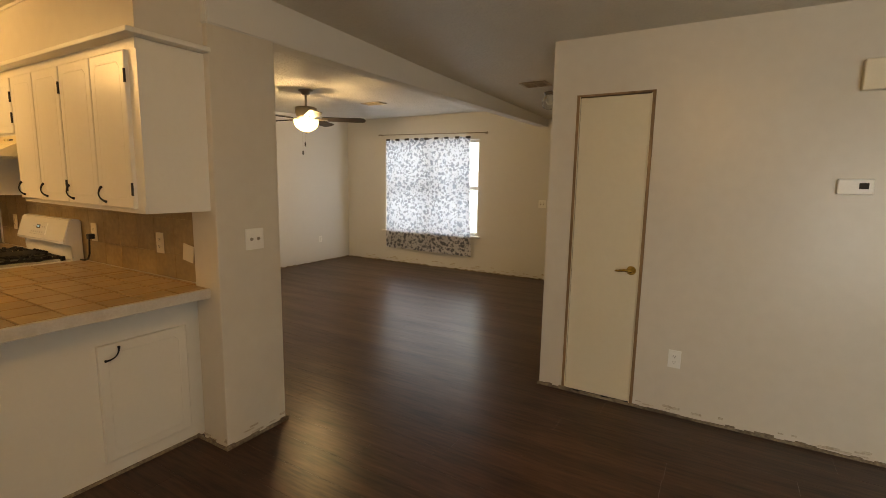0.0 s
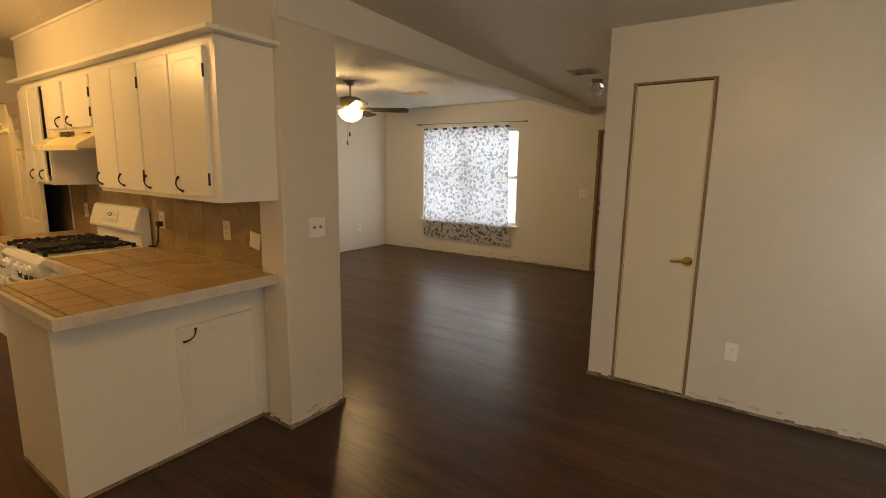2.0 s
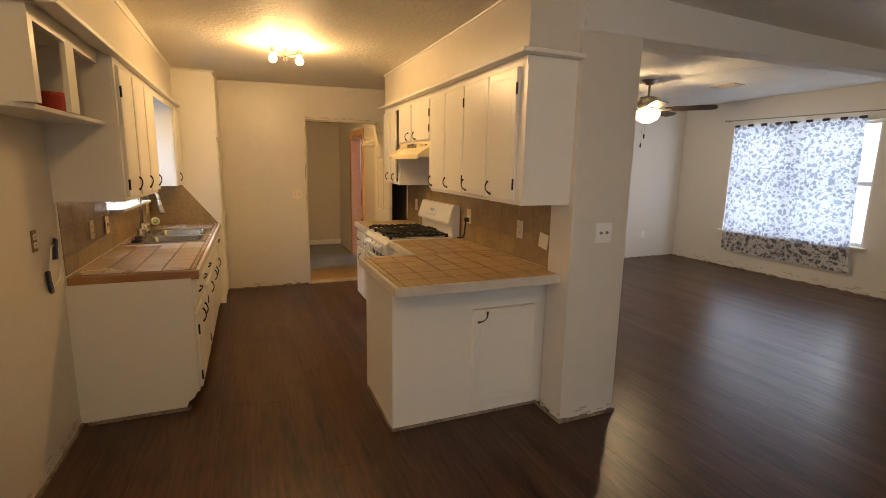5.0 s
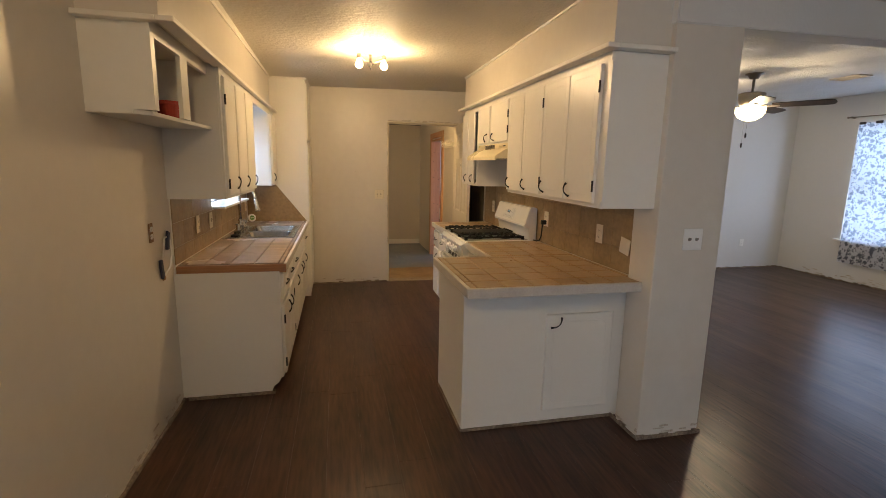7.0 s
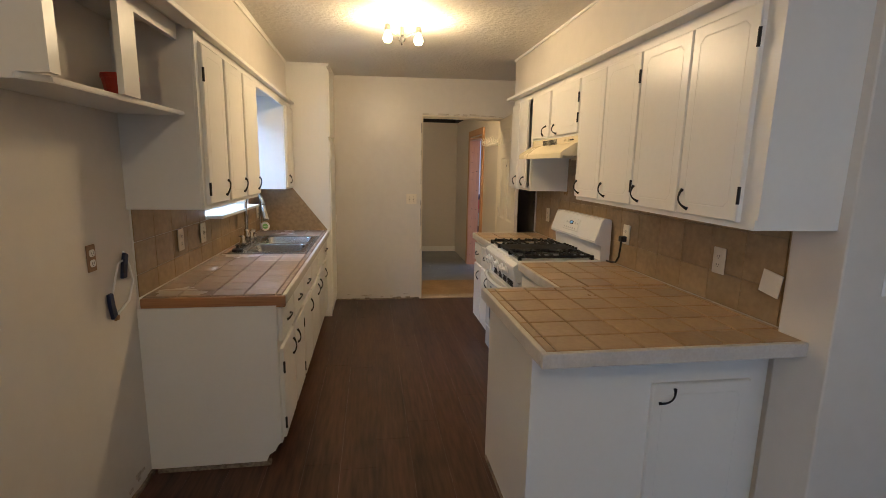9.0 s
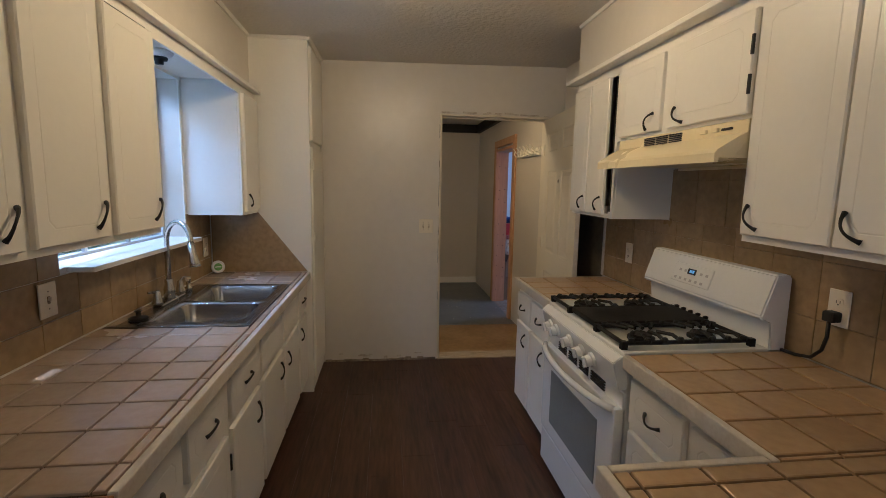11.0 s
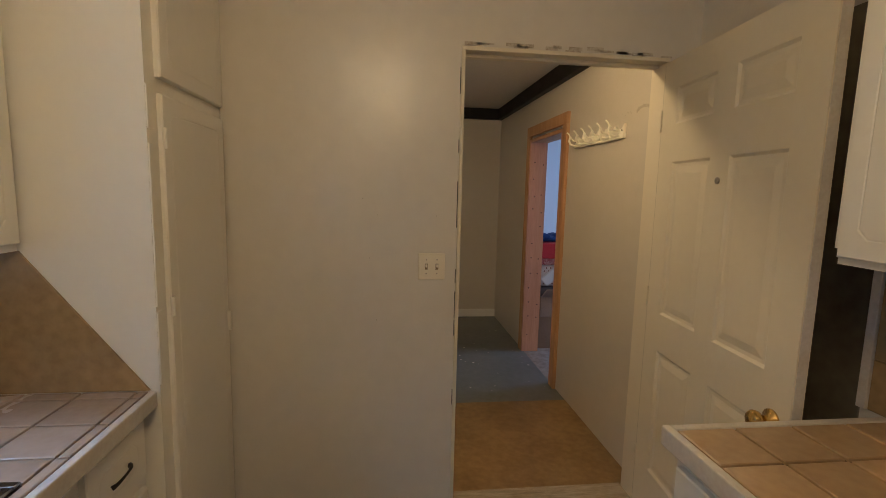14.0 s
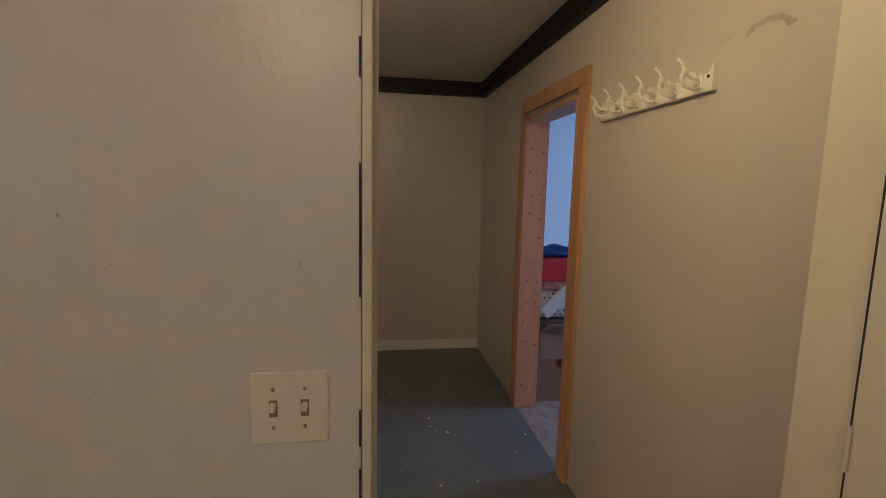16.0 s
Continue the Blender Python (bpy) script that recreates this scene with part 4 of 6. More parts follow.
def bowl(x0, x1, y0, y1, cell, z):
    """A deck cell with a rounded basin sunk in it."""
    bm = bmesh.new()
    n = 5
    loops = []
    for inset, zz, r in ((0, z, 0.055), (0.005, z - 0.007, 0.052), (0.012, z - 0.12, 0.05), (0.028, z - 0.165, 0.045), (0.07, z - 0.178, 0.03)):
        loops.append([bm.verts.new((x, y, zz)) for x, y in rounded(x0 + inset, x1 - inset, y0 + inset, y1 - inset, r)])
    for a, b in zip(loops, loops[1:]):
        for i in range(len(a)):
            bm.faces.new((a[i], a[(i + 1) % len(a)], b[(i + 1) % len(a)], b[i]))
    bm.faces.new(loops[-1])
    cx0, cx1, cy0, cy1 = cell
    corners = [bm.verts.new((x, y, z)) for x, y in ((cx1, cy1), (cx0, cy1), (cx0, cy0), (cx1, cy0))]
    top = loops[0]
    for q in range(4):
        arc = top[q * (n + 1):(q + 1) * (n + 1)]
        for a, b in zip(arc, arc[1:]):
            bm.faces.new((corners[q], a, b))
        nxt = top[((q + 1) * (n + 1)) % len(top)]
        bm.faces.new((corners[q], arc[-1], nxt, corners[(q + 1) % 4]))
    return bm


snk = thing("kitchen_sink", (-4.837, -0.74, 0.72), "double bowl stainless steel sink set in the counter", "sink")
SZ = 0.892
part("basin", bowl(-4.807, -4.467, -0.885, -0.51, (-4.824, -4.432, -0.92, -0.48), SZ), STEEL, snk, smooth=True)
part("basin", bowl(-5.207, -4.842, -0.885, -0.51, (-5.242, -4.824, -0.92, -0.48), SZ), STEEL, snk, smooth=True)
part("rim", boxes((-5.262, -5.242, -1.0, -0.462, 0.884, SZ), (-4.432, -4.412, -1.0, -0.462, 0.884, SZ), (-5.242, -4.432, -0.48, -0.462, 0.884, SZ), (-5.242, -4.432, -1.0, -0.92, 0.884, SZ), bevel=0.0025), STEEL, snk)
for x in (-4.637, -5.022):
    part("drain", lathe([(0.0, 0.0), (0.042, 0.0), (0.045, 0.004), (0.03, 0.006), (0.0, 0.002)], (x, -0.70, SZ - 0.178), n=20), NICKEL, snk, smooth=True)
tap = thing("kitchen_faucet", (-4.86, -0.972, SZ), "brushed nickel gooseneck faucet with side levers", "faucet")
part("base_plate", boxes((-4.99, -4.73, -0.998, -0.946, SZ, SZ + 0.014), bevel=0.006), NICKEL, tap)
part("neck_base", lathe([(0.026, 0.0), (0.026, 0.05), (0.020, 0.07), (0.019, 0.10)], (-4.86, -0.972, SZ + 0.012)), NICKEL, tap, smooth=True)
arc = [(-4.86, -0.972, SZ + 0.08), (-4.86, -0.972, SZ + 0.30)] + [(-4.86 + 0.055 * (1 - math.cos(a)), -0.972 + 0.080 * (1 - math.cos(a)), SZ + 0.30 + 0.105 * math.sin(a)) for a in [math.pi * i / 12 for i in range(1, 12)]] + [(-4.75, -0.815, SZ + 0.305)]
part("neck", tube(arc, 0.0125, 12), NICKEL, tap, smooth=True)
part("spray_head", tube([(-4.75, -0.815, SZ + 0.31), (-4.745, -0.805, SZ + 0.26), (-4.740, -0.798, SZ + 0.215), (-4.738, -0.795, SZ + 0.195)], 0.016, 12, taper=[1, 1.05, 1.35, 1.6]), NICKEL, tap, smooth=True)
for x, s in ((-4.735, 1), (-4.985, -1)):
    lv = part("valve", lathe([(0.024, 0.0), (0.024, 0.012), (0.018, 0.03), (0.015, 0.06), (0.010, 0.068)], (x, -0.972, SZ + 0.012)), NICKEL, tap, smooth=True)
    part("lever", tube([(x, -0.972, SZ + 0.070), (x + s * 0.045, -0.981, SZ + 0.082), (x + s * 0.075, -0.976, SZ + 0.086)], 0.006, 8), NICKEL, lv, smooth=True)
sp = thing("soap_dispenser", (-5.09, -0.972, SZ), "short brushed nickel soap pump on the sink deck", "soap pump")
part("body", lathe([(0.018, 0.0), (0.018, 0.02), (0.011, 0.03), (0.011, 0.06), (0.015, 0.064), (0.015, 0.078), (0.0, 0.08)], (-5.09, -0.972, SZ)), NICKEL, sp, smooth=True)
stp = thing("sink_stopper", (-4.52, -0.955, SZ), "black rubber sink stopper on the sink deck", "stopper")
part("stopper", lathe([(0.0, 0.0), (0.036, 0.0), (0.040, 0.008), (0.030, 0.014), (0.010, 0.018), (0.010, 0.034), (0.016, 0.038), (0.0, 0.042)], (-4.52, -0.955, SZ), n=16), BLACK, stp, smooth=True)
tm = thing("kitchen_timer", (-5.645, -1.0, 0.886), "round white timer with a green dial leaning on the tiles", "timer")
tm_m = look((-5.65, -1.005, 0.930), (-3.9, -0.2, 1.2))
part("case", moved(lathe([(0.0, 0.0), (0.040, 0.0), (0.043, 0.010), (0.038, 0.020), (0.026, 0.020), (0.026, 0.016), (0.0, 0.016)], (0, 0, 0), n=28, flip=-1), tm_m), PLATE, tm)
dl = part("dial", moved(lathe([(0.0, 0.0165), (0.025, 0.0165), (0.024, 0.018), (0.0, 0.018)], (0, 0, 0), n=24, flip=-1), tm_m), GREEN, tm, "green dial")
part("pointer", moved(boxes((-0.018, 0.018, -0.003, 0.003, -0.021, -0.018)), tm_m), PLATE, dl)

# ---------------------------------------------------------------- wall plates


def plate(name, m, w, h, label, category, kind, material=None):
    """A plate in the plane y = 0 facing -y, centred at the pose m."""
    material = material or PLATE
    p = thing(name, m.translation, label, category)
    part("plate", moved(boxes((-w / 2, w / 2, -0.006, 0.0, -h / 2, h / 2), bevel=0.003), m), material, p)
    if kind.startswith("toggle"):
        k = int(kind[-1])
        for i in range(k):
            x = (i - (k - 1) / 2) * 0.046
            s = part("toggle_slot", moved(boxes((x - 0.006, x + 0.006, -0.0075, -0.005, -0.013, 0.013)), m), TOGGLE_SHADE, p)
            part("toggle", moved(boxes((x - 0.004, x + 0.004, -0.018, -0.006, -0.002, 0.010), bevel=0.0015), m), material, p)
            for z in (-0.03, 0.03):
                part("screw", moved(lathe([(0.0, 0.0), (0.003, 0.0), (0.003, 0.0015), (0.0, 0.0018)], (x, -0.006, z), axis="y", n=8, flip=-1), m), PEWTER, p)
    elif kind == "outlet":
        for z in (-0.02, 0.02):
            o = part("socket", moved(prism(rounded(-0.016, 0.016, z - 0.014, z + 0.014, 0.008, 3), "y", -0.0085, -0.005), m), PLATE if material is RAW else material, p)
            part("slots", moved(boxes((-0.008, -0.006, -0.0092, -0.008, z - 0.003, z + 0.006), (0.005, 0.007, -0.0092, -0.008, z - 0.003, z + 0.006), (-0.002, 0.002, -0.0092, -0.008, z - 0.010, z - 0.006)), m), SLOT, o)
    elif kind == "knobs":
        for x in (-0.022, 0.022):
            part("toggle", moved(lathe([(0.0, 0.0), (0.010, 0.0), (0.009, 0.004), (0.0, 0.004)], (x, -0.005, 0), axis="y", n=12, flip=-1), m), PEWTER, p)
            part("lever", moved(boxes((x - 0.003, x + 0.003, -0.018, -0.008, -0.002, 0.008)), m), PEWTER, p)
    return p


plate("light_switch", EAST(-2.326, 1.79, 1.157), 0.118, 0.118, "white double switch plate on the wall end", "switch", "knobs")
plate("light_switch", EAST(XE + 0.001, 0.450, 1.162), 0.115, 0.115, "almond double toggle switch beside the doorway", "switch", "toggle2", PLATEC)
plate("light_switch", NORTH(-2.45, 7.049, 1.187), 0.12, 0.12, "white double switch by the front door", "switch", "toggle2")
plate("wall_outlet", NORTH(-0.27, 3.351, 0.384), 0.075, 0.118, "white duplex outlet low on the wall", "outlet", "outlet")
plate("wall_outlet", EAST(-6.379, 6.28, 0.417), 0.075, 0.118, "white duplex outlet on the living room wall", "outlet", "outlet")
plate("wall_outlet", NORTH(-2.92, YK - 0.013, 1.107), 0.075, 0.122, "almond outlet on the tiled backsplash", "outlet", "outlet", PLATEC)
plate("wall_outlet", NORTH(-3.725, YK - 0.013, 1.115), 0.075, 0.122, "almond outlet with the stove plug", "outlet", "outlet", PLATEC)
plate("wall_outlet", NORTH(-5.065, YK - 0.013, 1.108), 0.075, 0.122, "almond outlet behind the stove side counter", "outlet", "outlet", PLATEC)
plate("wall_plate", NORTH(-2.61, YK - 0.03, 1.075) @ pose(0, 0, 0, 0, 9, 0), 0.095, 0.095, "square almond plate hanging crooked on the tiles", "cover plate", "blank", PLATEC)
plate("wall_outlet", SOUTH(-3.78, south_y(-3.78) + 0.011, 1.085), 0.075, 0.122, "almond outlet above the sink counter", "outlet", "outlet", PLATEC)
plate("wall_outlet", SOUTH(-4.131, south_y(-4.131) + 0.011, 1.076), 0.085, 0.122, "almond switch above the sink counter", "switch", "toggle1", PLATEC)
plate("wall_outlet", SOUTH(-5.57, south_y(-5.57) + 0.011, 1.075), 0.075, 0.122, "almond outlet beside the pantry", "outlet", "outlet", PLATEC)
plate("wall_outlet", SOUTH(-2.97, YS, 1.135), 0.055, 0.105, "bare outlet with its cover missing", "outlet", "outlet", RAW)
cord = part("power_cord", tube([(-3.725, 1.562, 1.07), (-3.72, 1.557, 1.02), (-3.735, 1.56, 0.97), (-3.775, 1.565, 0.93), (-3.84, 1.57, 0.915), (-3.90, 1.57, 0.912)], 0.006, 8), BLACK, sv, "black power cord", smooth=True)
part("plug", boxes((-3.745, -3.705, 1.552, 1.590, 1.07, 1.105), bevel=0.006), BLACK, cord)
# taped wire ends on the bare wall beside the sink counter
wire = thing("taped_wires", (-3.1, YS, 0.95), "loose wires wrapped in dark blue tape", "wires")
part("wire", tube([(-3.20, YS + 0.004, 1.12), (-3.23, YS + 0.010, 1.05), (-3.245, YS + 0.012, 0.98), (-3.20, YS + 0.010, 0.90), (-3.10, YS + 0.010, 0.87)], 0.005, 8), PLATE, wire, smooth=True)
part("wire", tube([(-3.185, YS + 0.008, 1.085), (-3.135, YS + 0.012, 1.08), (-3.095, YS + 0.016, 1.02), (-3.07, YS + 0.010, 0.95)], 0.004, 8), PLATE, wire, smooth=True)
for x, z, a in ((-3.185, 1.06, 12), (-3.06, 0.915, -15)):
    part("tape", moved(prism([(-0.018, -0.055), (0.016, -0.05), (0.012, 0.0), (0.022, 0.05), (-0.006, 0.058), (-0.014, 0.01)], "y", 0.004, 0.018, 0.002), SOUTH(x, YS + 0.022, z) @ pose(0, 0, 0, 0, a, 0)), TAPE, wire, "dark blue tape")
part("stub", lathe([(0.0, 0.0), (0.016, 0.0), (0.012, 0.012), (0.0, 0.016)], (-3.10, YS, 0.855), axis="y", n=10), RAW, wire)

# ---------------------------------------------------------------- doors
cd = thing("closet_door", (-0.75, 3.36, 0), "narrow cream slab closet door, closed, with a brass lever", "door")
part("slab", boxes((-0.966, -0.528, 3.358, 3.393, 0.02, 2.062), bevel=0.002), DOORP, cd)
lv = part("lever_rose", lathe([(0.0, 0.0), (0.030, 0.0), (0.030, 0.006), (0.018, 0.012), (0.011, 0.03), (0.011, 0.05), (0.0, 0.05)], (-0.572, 3.358, 0.93), axis="y", flip=-1), BRASS, cd, "polished brass lever handle", smooth=True)
part("lever", tube([(-0.572, 3.314, 0.93), (-0.607, 3.310, 0.934), (-0.642, 3.312, 0.928), (-0.667, 3.316, 0.926)], 0.009, 8, taper=[1.2, 1, 0.9, 0.7]), BRASS, lv, smooth=True)
setting("trim_closet_jamb", boxes((-0.990, -0.972, 3.346, 3.47, 0.0, 2.081), (-0.521, -0.503, 3.346, 3.47, 0.0, 2.081), (-0.972, -0.521, 3.346, 3.47, 2.068, 2.081)), RAW, "bare stained wood closet jamb", "door frame")
setting("trim_closet_stop", boxes((-0.972, -0.967, 3.349, 3.357, 0.0, 2.068), (-0.527, -0.521, 3.349, 3.357, 0, 2.068)), DOORP, "cream door stop", "door frame")

# glazed patio door in the dining room
pt = setting("door_patio", boxes((0.85, 0.91, -1.19, -1.11, 0, 2.05), (2.59, 2.65, -1.19, -1.11, 0, 2.05), (0.91, 2.59, -1.19, -1.11, 1.99, 2.05), (0.91, 2.59, -1.19, -1.11, 0, 0.06), (1.72, 1.78, -1.18, -1.12, 0.06, 1.99)), VINYL, "white framed sliding glass patio door", "door")
for a, b in ((0.91, 1.72), (1.78, 2.59)):
    part("pane", boxes((a, b, -1.152, -1.147, 0.06, 1.99)), GLASS, pt).visible_shadow = False

# front door, closed
fd = thing("front_door", (-1.820, 7.06, 0), "closed cream front door in a stripped frame", "door")
part("slab", boxes((-2.235, -1.405, 7.10, 7.145, 0.02, 2.075), bevel=0.003), DOORP, fd)
for z in (0.92, 1.055):
    part("knob", lathe([(0.0, 0.0), (0.032, 0.0), (0.032, 0.008), (0.014, 0.014), (0.014, 0.035), (0.027, 0.045), (0.027, 0.062), (0.0, 0.068)], (-2.180, 7.10, z), axis="y", flip=-1, n=16), BRASS, fd, smooth=True)
setting("trim_front_door", boxes((-2.279, -2.245, 7.042, 7.19, 0.0, 2.119), (-1.395, -1.361, 7.042, 7.19, 0, 2.119), (-2.245, -1.395, 7.042, 7.19, 2.085, 2.119)), RAW, "bare wood front door frame", "door frame")

# doorway to the passage: jamb, stops and the open six-panel door
setting("trim_end_jamb", boxes((XE - 0.125, XE + 0.004, 0.558, 0.573, 0.0, 2.068), (XE - 0.125, XE + 0.004, 1.466, 1.4745, 0.0, 2.068), (XE - 0.125, XE + 0.004, 0.558, 1.474, 2.068, 2.084), bevel=0.002), DOORP, "painted door jamb with its casing removed", "door frame")
setting("trim_end_stop", boxes((XE - 0.09, XE - 0.055, 0.573, 0.582, 0.0, 2.056), (XE - 0.09, XE - 0.055, 0.573, 1.458, 2.056, 2.068)), DOORP, "painted door stop", "door frame")
residue("trim_jamb_scar", (XE, XE + 0.003, 0.55, 1.48, 2.084, 2.094))
bm = bmesh.new()
rng = random.Random(5)
for i in range(24):
    z = 0.05 + i * 0.08
    if rng.random() < 0.6:
        box(bm, XE, XE + 0.002, 0.5535, 0.5565, z, z + 0.04 + 0.07 * rng.random())
# solid dark strip paints the shadow line between leaf and jamb
setting("trim_hinge_gap", boxes((XE + 0.0045, XE + 0.0105, 1.456, 1.475, 0.02, 2.05)), SLOT, "dark strip drawn as the shaded gap between door and jamb", "trim")
# near-black thin pieces along the wall edge, drawn as slits
setting("trim_jamb_gap", bm, SLOT, "broken dark slits where the casing was", "trim")


def six_panel(w, h, t):
    """Both faces carry six sunk and raised panels; x 0 to w, y 0 to t, z 0 to h."""
    bm = bmesh.new()
    cols = ((0.115, w / 2 - 0.055), (w / 2 + 0.055, w - 0.115))
    rows = ((0.24, 0.80), (0.965, 1.62), (1.775, 1.925))
    xs = [0] + [q for c in cols for q in c] + [w]
    zs = [0] + [q for r in rows for q in r] + [h]
    for y, s in ((0.0, 1), (t, -1)):
        for i in range(len(xs) - 1):
            for j in range(len(zs) - 1):
                x0, x1, z0, z1 = xs[i], xs[i + 1], zs[j], zs[j + 1]
                if i % 2 and j % 2:
                    prev = None
                    for e, d in ((0, 0), (0.010, 0.007), (0.022, 0.008), (0.050, 0.002)):
                        ring = [bm.verts.new(p) for p in ((x0 + e, y + s * d, z0 + e), (x1 - e, y + s * d, z0 + e), (x1 - e, y + s * d, z1 - e), (x0 + e, y + s * d, z1 - e))]
                        if prev:
                            for k in range(4):
                                bm.faces.new((prev[k], prev[(k + 1) % 4], ring[(k + 1) % 4], ring[k]))
                        prev = ring
                    bm.faces.new(prev)
                else:
                    bm.faces.new([bm.verts.new(p) for p in ((x0, y, z0), (x1, y, z0), (x1, y, z1), (x0, y, z1))])
    for a, b in (((0, 0), (w, 0)), ((w, 0), (w, h)), ((w, h), (0, h)), ((0, h), (0, 0))):
        bm.faces.new([bm.verts.new(p) for p in ((a[0], 0, a[1]), (b[0], 0, b[1]), (b[0], t, b[1]), (a[0], t, a[1]))])
    bmesh.ops.remove_doubles(bm, verts=bm.verts[:], dist=0.0002)
    return bm


pd_m = pose(XE + 0.012, 1.452, 0.012, 0, 0, -4.6)
pdr = thing("panel_door", (XE + 0.012, 1.452, 0.0), "cream six-panel door standing open into the kitchen", "door")
part("leaf", moved(six_panel(0.865, 2.045, 0.035), pd_m), DOORP, pdr)
part("edge_strip", moved(boxes((0.8655, 0.8675, 0.004, 0.031, 0.02, 2.0)), pd_m), NOSE, pdr, "scuffed bare door edge")
part("knob", moved(lathe([(0.0, 0.0), (0.032, 0.0), (0.032, 0.006), (0.013, 0.012), (0.013, 0.032), (0.026, 0.042), (0.029, 0.055), (0.022, 0.066), (0.0, 0.069)], (0.80, 0.0, 0.83), axis="y", flip=-1), pd_m), BRASS, pdr, "polished brass door knob", smooth=True)
part("peephole", moved(lathe([(0.0, 0.0), (0.012, 0.0), (0.012, 0.004), (0.007, 0.005), (0.0, 0.002)], (0.435, 0.0, 1.535), axis="y", flip=-1, n=16), pd_m), PEWTER, pdr)
for z in (0.25, 1.02, 1.80):
    part("hinge", moved(tube([(0.0, -0.004, z - 0.045), (0.0, -0.004, z + 0.045)], 0.004, 8), pd_m), DOORP, pdr)

# raw timber doorway in the passage, hooks beside it
tf = thing("timber_door_frame", (-8.370, 1.65, HZ), "raw pine door frame with nail holes", "door frame")
part("casing", boxes((-8.895, -8.805, 1.627, 1.654, HZ, 2.03), bevel=0.002), PINE, tf)
part("casing", boxes((-7.945, -7.858, 1.627, 1.654, HZ, 2.03), bevel=0.002), PINE, tf)
part("head_casing", boxes((-8.895, -7.858, 1.627, 1.654, 2.032, 2.122), bevel=0.002), PINE, tf)
part("jamb", boxes((-8.805, -8.775, 1.632, 1.80, HZ, 2.0)), PINK, tf, "pinkish raw pine jamb")
part("jamb", boxes((-7.975, -7.945, 1.632, 1.80, HZ, 2.0)), PINK, tf, "pinkish raw pine jamb")
part("head_jamb", boxes((-8.775, -7.975, 1.632, 1.80, 1.975, 2.005)), PINE, tf)
rng = random.Random(9)
for i in range(12):
    z = 0.05 + i * 0.155
    for y in (1.672, 1.755):
        if rng.random() < 0.75:
            part("nail_hole", lathe([(0.0, 0.0), (0.0065, 0.0), (0.006, 0.0012), (0.0, 0.0012)], (-8.775, y + 0.02 * rng.random(), z + 0.05 * rng.random()), axis="x", n=8), SLOT, tf)
hk = thing("coat_hook_rail", (-7.33, 1.65, 1.87), "cream painted coat hook rail with six double hooks", "coat rack")
bm = bmesh.new()
out = [(-7.705, 1.825), (-6.975, 1.825), (-6.975, 1.91)]
for i in range(6):
    x = -6.975 - 0.7 * (i + 0.5) / 6
    out += [(x + 0.052, 1.905), (x + 0.035, 1.885), (x, 1.878), (x - 0.035, 1.885), (x - 0.052, 1.905)]
out += [(-7.705, 1.91)]
part("board", prism(out, "y", 1.638, 1.654), RAILC, hk)
part("lower_rail", boxes((-7.708, -6.972, 1.634, 1.642, 1.826, 1.836)), RAILC, hk)
for i in range(6):
    x = -7.64 + i * 0.122
    part("hook_plate", boxes((x - 0.012, x + 0.012, 1.632, 1.639, 1.838, 1.884), bevel=0.003), RAILC, hk)
    h = part("hook", tube([(x, 1.634, 1.848), (x, 1.612, 1.838), (x, 1.580, 1.845), (x, 1.566, 1.872), (x, 1.572, 1.892), (x, 1.582, 1.90)], 0.0066, 8), RAILC, hk, "double coat hook", smooth=True)
    part("upper_prong", tube([(x, 1.634, 1.868), (x, 1.60, 1.872), (x, 1.578, 1.890), (x, 1.566, 1.915), (x, 1.548, 1.930)], 0.0050, 8), RAILC, h, smooth=True)
for x in (-7.685, -6.995):
    part("screw", lathe([(0.0, 0.0), (0.006, 0.0), (0.006, 0.002), (0.0, 0.002)], (x, 1.6375, 1.872), axis="y", flip=-1, n=8), SLOT, hk)

# smudges on the passage wall, paint flecks on its floor
rng = random.Random(21)


def blot(bm, cx, cz, r, squash=1.0, plane="y", at=1.6545, th=0.001):
    """A ragged flat spot laid on a wall or floor."""
    n = 11
    ph = rng.random() * 6
    pts = []
    for i in range(n):
        a = 2 * math.pi * i / n
        q = r * (0.55 + 0.45 * rng.random() + 0.2 * math.sin(2 * a + ph))
        pts.append((cx + q * math.cos(a), cz + q * squash * math.sin(a)))
    lo, hi = [], []
    for u, v in pts:
        if plane == "y":
            lo.append(bm.verts.new((u, at - th, v)))
        elif plane == "x":
            lo.append(bm.verts.new((at + th, u, v)))
        else:
            lo.append(bm.verts.new((u, v, at + th)))
    bm.faces.new(lo)
    return bm


bm = bmesh.new()
for i in range(9):
    a = 0.35 + i * 0.26
    blot(bm, -6.80 + 0.085 * math.cos(a), 1.93 + 0.05 * math.sin(a), 0.016, 0.8)
for i in range(7):
    blot(bm, -6.93 - 0.035 * i * rng.random(), 1.955 + 0.02 * rng.random(), 0.005)
setting("trim_wall_smudge", bm, SMUDGE, "brown scuff on the passage wall", "scuff")
bm = bmesh.new()
for i in range(60):
    blot(bm, -9.6 + 1.8 * rng.random(), 0.2 + 1.4 * rng.random(), 0.004 + 0.012 * rng.random() ** 3, 0.4 + 0.6 * rng.random(), "z", HZ + 0.001, 0.002)
tagged(setting("floor_paint_flecks", bm, TRIMW), "white paint flecks on the grey floor", "paint flecks", kind="stuff")
bm = bmesh.new()
for i in range(5):
    blot(bm, 0.10 + 0.42 * rng.random(), 0.1 + 1.5 * rng.random(), 0.002 + 0.003 * rng.random() ** 2, 1.4, "x", XE, 0.0012)
setting("trim_wall_nicks", bm, SMUDGE, "small nicks in the end wall paint", "scuff")

